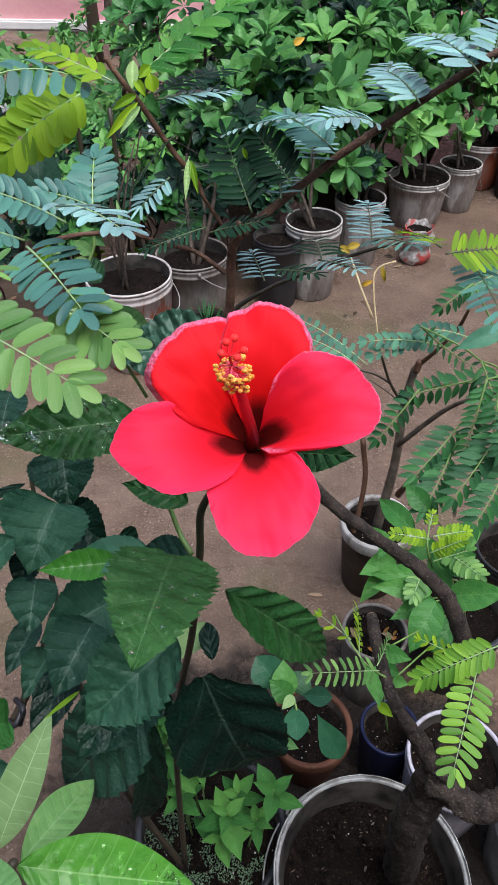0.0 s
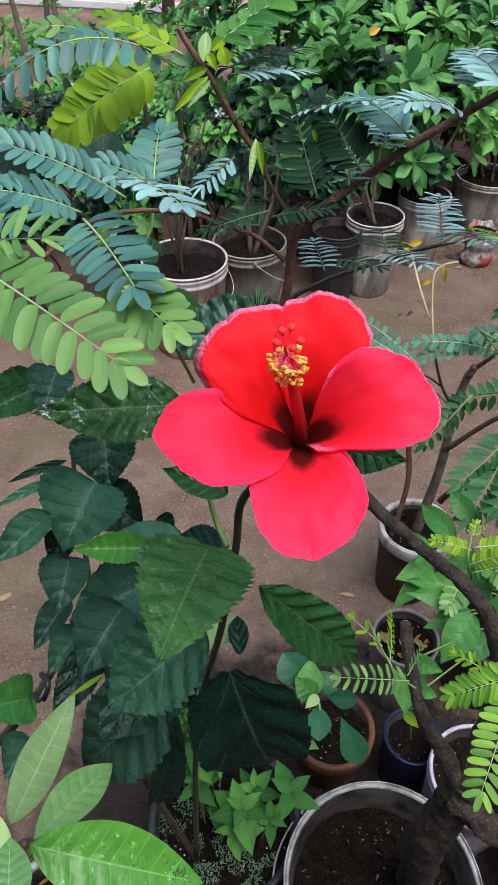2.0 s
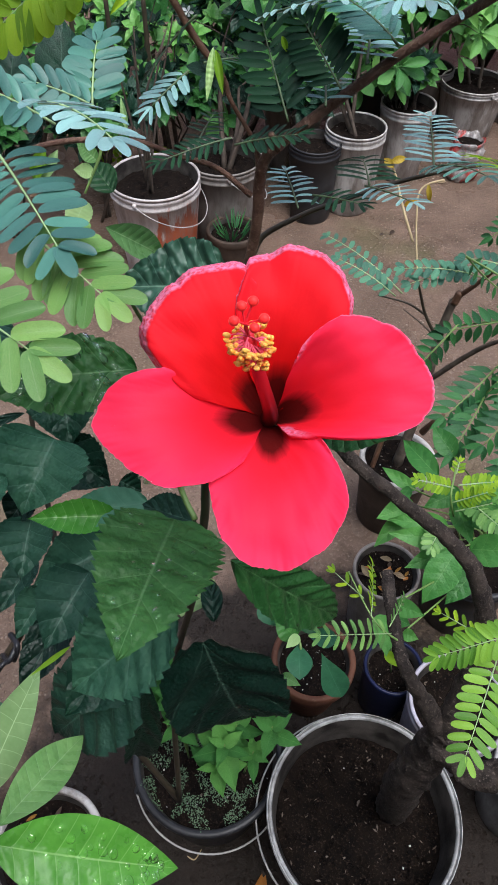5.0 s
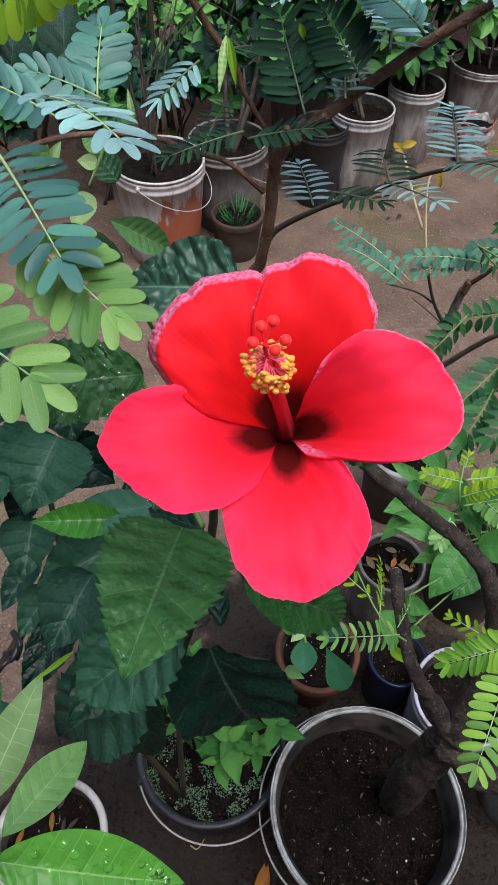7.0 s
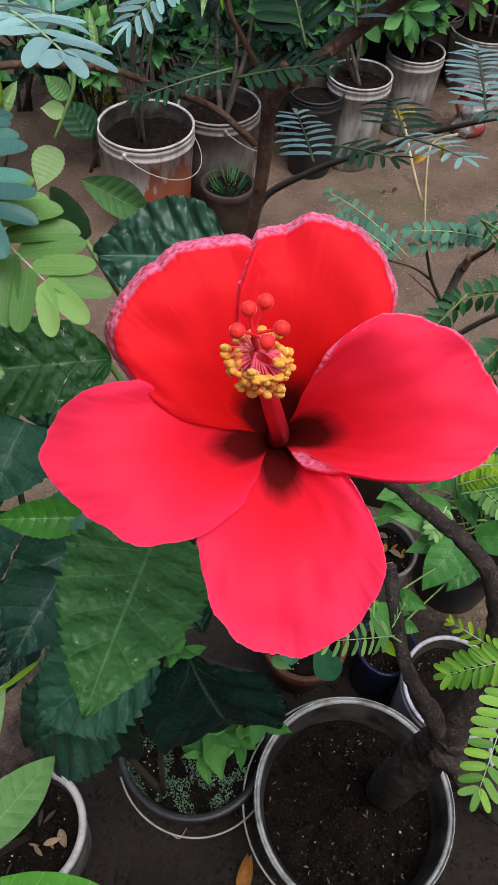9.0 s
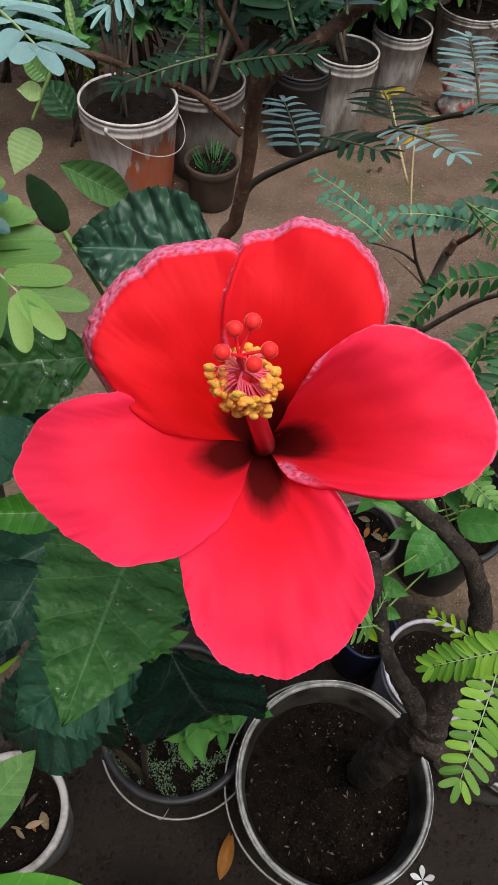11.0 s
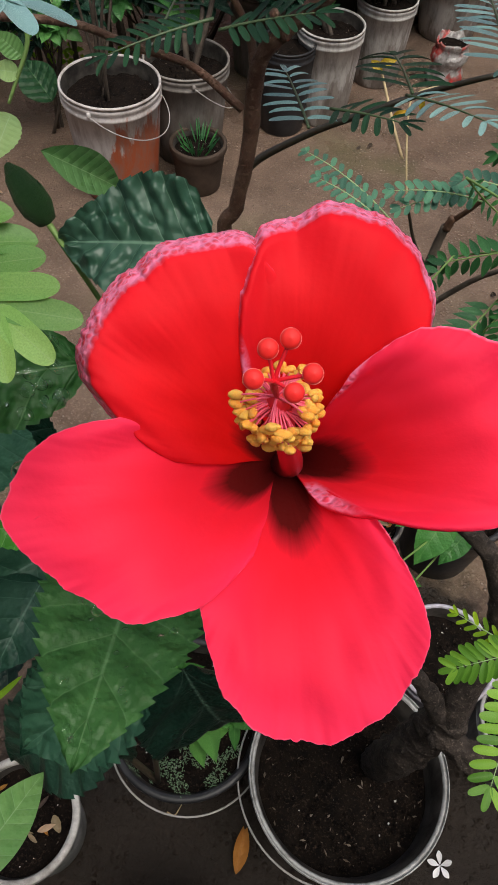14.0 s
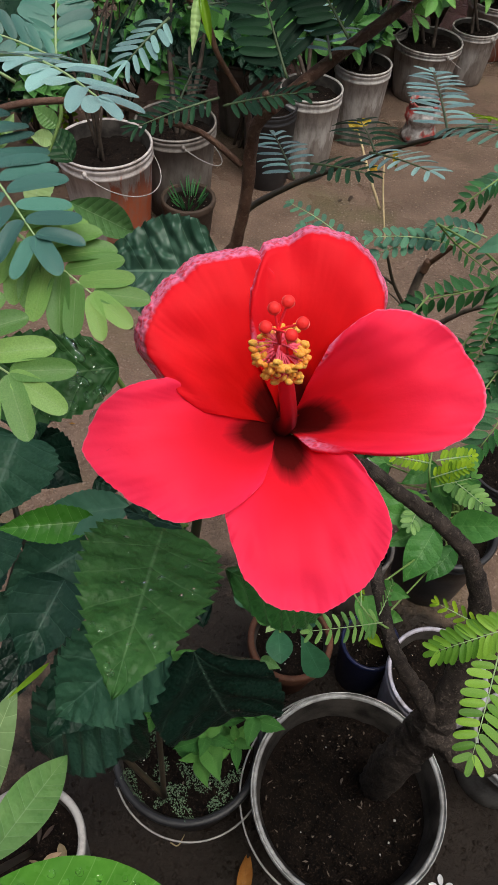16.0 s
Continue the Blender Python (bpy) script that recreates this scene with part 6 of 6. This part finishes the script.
def shrub(name, at, label, crown, spread, tips, per_tip, size, kinds, seed, bark="shrub_bark", foot=0.010, trunks=2, joined=False):
    """A potted shrub: stems, twigs and whorls of leaves round a crown with gaps."""
    rnd = random.Random(seed)
    at, crown, spread = Vector(at), Vector(crown), Vector(spread)
    ob = thing(name, at, label, "shrub")
    bulk_v, bulk_f, bulk_uv = {}, {}, {}
    forks = []
    for k in range(trunks):
        q = at + Vector((rnd.uniform(-0.03, 0.03), rnd.uniform(-0.03, 0.03), -0.01))
        top = crown + Vector((rnd.uniform(-0.5, 0.5) * spread.x, rnd.uniform(-0.5, 0.5) * spread.y, rnd.uniform(-0.3, 0.3) * spread.z))
        mid = q.lerp(top, 0.5) + Vector((rnd.uniform(-0.04, 0.04), rnd.uniform(-0.04, 0.04), 0.02))
        stem("trunk", [(q, foot), (mid, foot * 0.75), (top, foot * 0.4)], M[bark], ob, rough=0.12, steps=5, sides=8)
        forks += [mid, top, mid.lerp(top, 0.5)]
    for k in range(tips):
        while True:
            u = Vector((rnd.uniform(-1, 1), rnd.uniform(-1, 1), rnd.uniform(-1, 1)))
            if 0.2 < u.length < 1:
                break
        tip = crown + Vector((u.x * spread.x, u.y * spread.y, u.z * spread.z))
        if tip.z < 0.33:
            tip.z = 0.33 + rnd.uniform(0, 0.1)
        start = min(forks, key=lambda p: (p - tip).length)
        if k % 3 == 0:
            stem("twig", [(start, foot * 0.35), (start.lerp(tip, 0.5) + Vector((0, 0, 0.015)), foot * 0.25), (tip, foot * 0.15)], M[bark], ob, steps=3, sides=5)
        kind = rnd.choice(kinds)
        up = (u + Vector((0, -0.4, 0.9))).normalized()
        side = up.orthogonal().normalized()
        other = up.cross(side)
        for j in range(per_tip):
            a = j * 2.4 + k
            lean = 0.35 + 0.5 * (j / per_tip)
            way = up * (1 - lean) + (side * math.cos(a) + other * math.sin(a)) * lean * 1.2
            s = size * rnd.uniform(0.7, 1.15)
            m = aim(tip + way * 0.01, way, up + Vector((0, -0.2, 0.5)), (s, s, s))
            me = rnd.choice(LEAVES[kind])
            if not joined:
                put("leaf", me, ob, m)
                continue
            v, f, uv = bulk_v.setdefault(kind, []), bulk_f.setdefault(kind, []), bulk_uv.setdefault(kind, [])
            n0 = len(v)
            v += [m @ q.co - at for q in me.vertices]
            f += [tuple(n0 + i for i in p.vertices) for p in me.polygons]
            uv += UVS[me.name]
    for kind in bulk_v:
        tagged(put("foliage", mesh_of("foliage", bulk_v[kind], bulk_f[kind], LEAVES[kind][0].materials[0], True, bulk_uv[kind]), ob, Matrix.Translation(at)), kind="stuff")
    return ob


FRONT = (
    ((0.195, 2.690, 0.24), "dense shrub with whorls of glossy green leaves", (0.10, 2.92, 0.58), (0.30, 0.20, 0.28), 24, 8, 0.095, ["large", "light", "large"], 3, 0.008),
    ((0.370, 2.970, 0.24), "tall shrub with broad glossy leaves", (0.38, 3.12, 0.60), (0.26, 0.20, 0.30), 24, 8, 0.10, ["large", "light"], 3, 0.008),
    ((0.645, 3.380, 0.19), "leafy shrub with round bright leaves", (0.645, 3.42, 0.42), (0.20, 0.16, 0.22), 20, 7, 0.075, ["round", "small"], 2, 0.008),
    ((0.850, 3.545, 0.19), "small shrub with pale green leaves", (0.85, 3.60, 0.46), (0.15, 0.13, 0.16), 16, 7, 0.06, ["small", "round"], 2, 0.008),
    ((0.985, 3.850, 0.20), "woody shrub with sparse small leaves", (1.00, 3.90, 0.60), (0.22, 0.16, 0.24), 18, 6, 0.06, ["small", "dark"], 4, 0.014),
    ((-0.225, 2.400, 0.25), "slender shrub with dark leaves in a grey bucket", (-0.20, 2.60, 0.52), (0.20, 0.16, 0.24), 14, 6, 0.075, ["dark", "round"], 3, 0.010),
    ((-0.397, 2.180, 0.282), "several thin bare stems rising from the soil", (-0.40, 2.26, 0.72), (0.42, 0.16, 0.12), 4, 3, 0.05, ["dark"], 6, 0.0048),
)
for i, (at, label, crown, spread, tips, per, size, kinds, trunks, foot) in enumerate(FRONT):
    shrub("potted_shrub", at, label, crown, spread, tips, per, size, kinds, i + 1, trunks=trunks, foot=foot)
whorl = shrub("potted_shrub", (0.30, 3.30, 0.0), "shrub with a whorl of large light leaves and one yellow leaf", (0.31, 3.25, 0.52), (0.12, 0.08, 0.12), 5, 7, 0.09, ["large"], 17, trunks=2, foot=0.008)
for k in range(9):
    t = k * 2.4
    hub = Vector((-0.002, 3.118, 0.700))
    put("leaf", LEAVES["light" if k % 3 else "large"][k % 3], whorl, aim(hub, (math.cos(t), -0.35, math.sin(t)), (0, -0.8, 0.6), (0.125, 0.125, 0.125)))
leaf(whorl, (0.068, 3.122, 0.786), (0.111, 3.129, 0.809), 0.027, "yellow_leaf", "lance", (0, -0.7, 0.6))
broad = thing("broad_leaved_plant", (-1.083, 3.050, 0.000), "plant with large dark upright leaves", "plant")
for b, t, w in (((-0.872, 2.152, 0.570), (-0.887, 2.202, 0.712), 0.136), ((-0.667, 2.240, 0.542), (-0.667, 2.307, 0.710), 0.144), ((-0.803, 2.182, 0.554), (-0.783, 2.237, 0.663), 0.117), ((-0.740, 2.203, 0.533), (-0.610, 2.300, 0.630), 0.117), ((-0.939, 2.106, 0.556), (-0.964, 2.141, 0.671), 0.136)):
    leaf(broad, b, t, w, "shade_leaf", "ovate", (0, -0.7, 0.6), bend=0.5, nu=14)
    stem("stalk", [(PLACE[broad].translation, 0.006), (Vector(b), 0.004)], M["dark_stem"], broad, steps=3)
SECOND = (
    ((0.465, 3.460, 0.20), (0.46, 3.60, 0.62), (0.36, 0.25, 0.34), 0.10, ["large", "light", "round"]),
    ((0.240, 3.200, 0.25), (0.14, 3.42, 0.60), (0.38, 0.25, 0.34), 0.10, ["large", "dark", "light"]),
    ((-0.060, 2.950, 0.25), (-0.16, 3.12, 0.54), (0.34, 0.25, 0.32), 0.085, ["round", "dark", "large"]),
    ((1.160, 3.700, 0.27), (1.16, 3.85, 0.62), (0.28, 0.2, 0.30), 0.07, ["small", "round"]),
)
for i, (at, crown, spread, size, kinds) in enumerate(SECOND):
    shrub("potted_shrub", at, "dark dense shrub in the second row of pots", crown, spread, 60, 9, size, kinds, i + 21, trunks=3, joined=True)
# beds beyond the row
for i, (x, y, w) in enumerate(((-1.15, 3.7, 0.36), (-0.70, 3.5, 0.36), (-0.35, 3.5, 0.4), (-0.05, 3.8, 0.4), (0.35, 4.0, 0.45), (0.75, 4.1, 0.45), (1.1, 4.4, 0.45), (1.5, 4.5, 0.45), (1.5, 3.9, 0.35), (-1.7, 4.3, 0.4), (0.1, 4.7, 0.6), (0.9, 5.0, 0.6), (1.7, 5.3, 0.6), (-0.5, 4.5, 0.45), (-1.1, 4.9, 0.45))):
    low = x < -0.4
    shrub("garden_shrub", (x, y, 0.0), "leafy garden shrub in the bed behind the pots", (x, y, 0.32 if low else 0.60), (w, 0.3, 0.28 if low else 0.55), 90 if not low else 70, 8, 0.06 if low else 0.095, ["small", "round", "light"] if low else ["large", "dark", "round", "large"], 30 + i, trunks=4, foot=0.014, joined=True)


# ---------------------------------------------------------------- litter on the floor
def build_litter():
    dry = thing("fallen_leaf", (0.218, 0.443, 0.004), "curled orange-brown fallen leaf on the wet floor", "leaf")
    leaf(dry, (0.214, 0.400, 0.006), (0.222, 0.478, 0.008), 0.026, "dry_leaf", "lance", (0.2, 0, 1), bend=0.5, fold=0.3, name="blade")
    star = thing("fallen_blossom", (0.558, 0.458, 0.004), "small white five-petalled blossom fallen on the floor", "flower")
    for k in range(5):
        t = 0.4 + k * 2 * math.pi / 5
        leaf(star, (0.558, 0.458, 0.006), (0.558 + 0.022 * math.cos(t), 0.458 + 0.022 * math.sin(t), 0.008), 0.010, "white_leaf", "spoon", (0, 0, 1), bend=0.3, fold=0.2, name="petal")
    rnd = random.Random(77)
    for k in range(46):
        x, y = rnd.uniform(-1.2, 1.1), rnd.uniform(0.8, 3.0)
        t, s = rnd.uniform(0, 6.28), rnd.uniform(0.012, 0.045)
        bit = thing("leaf_scrap", (x, y, 0.003), "small withered leaf scrap on the floor", "leaf", "scraps on the floor")
        leaf(bit, (x, y, 0.004), (x + s * math.cos(t), y + s * math.sin(t), 0.006), s * rnd.uniform(0.2, 0.45), rnd.choice(["dry_leaf", "straw_leaf", "straw_leaf", "dark_scrap"]), "lance", (0, 0, 1), bend=rnd.uniform(-0.8, 0.8), fold=0.3, nu=6, nv=5, name="blade", seed=k)
    twig = thing("fallen_twig", (0.094, 0.480, 0.004), "short pale twig on the wet floor", "twig")
    stem("twig", [((0.082, 0.476, 0.004), 0.0012), ((0.096, 0.473, 0.006), 0.0012), ((0.105, 0.491, 0.005), 0.0008)], M["straw"], twig)


build_litter()


# ---------------------------------------------------------------- white-flowered bush, old trunks and posts at the back
def build_back_left():
    for i, (x, y) in enumerate(((-0.55, 2.95), (-0.85, 3.05), (-0.30, 3.10), (-1.05, 2.75), (-0.75, 2.65), (-1.35, 3.1), (-1.3, 2.5))):
        bush = shrub("flowering_bush", (x, y, 0.0), "bush with small bright leaves and white star flowers", (x, y, 0.34), (0.25, 0.2, 0.30), 40, 8, 0.055, ["round", "small", "dark"], 60 + i, trunks=3, foot=0.010, joined=True)
        rnd = random.Random(i)
        for _ in range(1):
            c = Vector((x + rnd.uniform(-0.2, 0.2), y - 0.18, 0.45 + rnd.uniform(-0.05, 0.2)))
            for k in range(5):
                t = k * 1.2566
                put("blossom_petal", WHITE_PETAL, bush, aim(c, (math.cos(t), -0.3, math.sin(t)), (0, -1, 0.3), (0.022, 0.022, 0.022)))
    # bushes added in the dark gaps; their shaded leaf copy stands in for shade
    for i, (x, y) in enumerate(((-0.46, 2.66), (-0.66, 2.42), (-0.06, 2.80), (-0.98, 2.25), (0.30, 3.05), (-0.25, 2.75))):
        shrub("low_bush", (x, y, 0.0), "low dark green bush added to fill the dark gaps between the pots", (x, y, 0.22), (0.17, 0.14, 0.22), 34, 8, 0.06, ["dark", "round", "dark"], 90 + i, trunks=3, foot=0.006, joined=True)
    old = thing("old_trunk", (-1.694, 3.948, 0.000), "cluster of old brown bare trunks", "tree")
    base = Vector((-1.531, 3.644, 0.000))
    for k, (dx, tx, ty) in enumerate(((0, -0.15, 0.1), (0.06, 0.05, 0.0), (-0.08, -0.35, 0.05), (0.12, -0.05, 0.15), (-0.14, -0.5, 0.1))):
        stem("trunk", [(base + Vector((dx, 0, 0)), 0.022), (base + Vector((dx + tx * 0.4, ty * 0.4, 0.4)), 0.017), (base + Vector((dx + tx, ty, 0.95)), 0.010)], M["grey_bark"], old, rough=0.25, sides=10)
    for x, y, r, h in ((-1.55, 5.9, 0.05, 2.2), (-1.15, 5.7, 0.035, 2.2), (-1.45, 6.2, 0.09, 2.4)):
        post = thing("post", (x, y, 0), "dark upright post before the pink wall", "post")
        stem("shaft", [((x, y, 0), r), ((x + 0.01, y, h / 2), r), ((x, y, h), r)], M["dark_stem"] if r < 0.06 else M["grey_bark"], post, rough=0.1)
    grass = thing("grass_tuft", (-0.161, 2.223, 0.11), "tuft of thin grass in the clay pot", "grass")
    rnd = random.Random(3)
    for k in range(26):
        t = rnd.uniform(0, 6.28)
        c = Vector((-0.161 + 0.04 * math.cos(t) * rnd.random(), 2.223 + 0.04 * math.sin(t), 0.122))
        leaf(grass, c, c + Vector((0.03 * math.cos(t), 0.03 * math.sin(t), rnd.uniform(0.03, 0.075))), 0.005, "curry", "lance", nu=6, nv=3, name="blade", seed=k)
    moss = thing("low_yellow_plant", (-0.624, 2.719, 0.100), "low yellow-green plants behind the bucket", "plant")
    c = Vector((-0.624, 2.719, 0.100))
    for k in range(60):
        q = c + Vector((rnd.uniform(-0.2, 0.16), rnd.uniform(-0.04, 0.06), rnd.uniform(-0.1, 0.03)))
        leaf(moss, q, q + Vector((rnd.uniform(-0.03, 0.03), -0.015, rnd.uniform(0.0, 0.03))), 0.018, "pinna_lime", "ovate", nu=5, nv=3, name="leaf", seed=k)
    for foot in ((-0.813, 2.724, 0.000), (-0.690, 2.749, 0.000), (-0.568, 2.774, 0.000)):
        stick = thing("stake", foot, "dark wooden stake behind the bucket", "stake", "stakes behind the bucket")
        p = Vector(foot)
        stem("shaft", [(p, 0.010), (p + Vector((0.005, 0, 0.3)), 0.010), (p + Vector((0, 0.01, 0.65)), 0.008)], M["dark_stem"], stick, rough=0.1)


WHITE_PETAL = leaf_mesh(1.0, 0.45, "spoon", M["white_leaf"], nu=6, nv=4)
build_back_left()


def build_pot_litter():
    """Reddish dead leaves on the soil of two pots."""
    rnd = random.Random(31)
    for (x, y, z), r, n in (((0.380, 0.995, 0.205), 0.05, 16), ((-0.118, 0.420, 0.176), 0.06, 12), ((0.060, 2.598, 0.232), 0.07, 14)):
        for k in range(n):
            t, q, s = rnd.uniform(0, 6.28), r * math.sqrt(rnd.random()), rnd.uniform(0.012, 0.030)
            c = Vector((x + q * math.cos(t), y + q * math.sin(t), z + rnd.uniform(0, 0.008)))
            bit = thing("dead_leaf", c, "reddish dead leaf lying on the soil", "leaf", "dead leaves on the soil")
            u = rnd.uniform(0, 6.28)
            leaf(bit, c, c + Vector((s * math.cos(u), s * math.sin(u), rnd.uniform(-0.002, 0.006))), s * rnd.uniform(0.25, 0.5), rnd.choice(["dry_leaf", "straw_leaf", "dark_scrap"]), "lance", (0, 0, 1), bend=rnd.uniform(-1, 1), fold=0.3, nu=6, nv=5, name="blade", seed=k)


build_pot_litter()
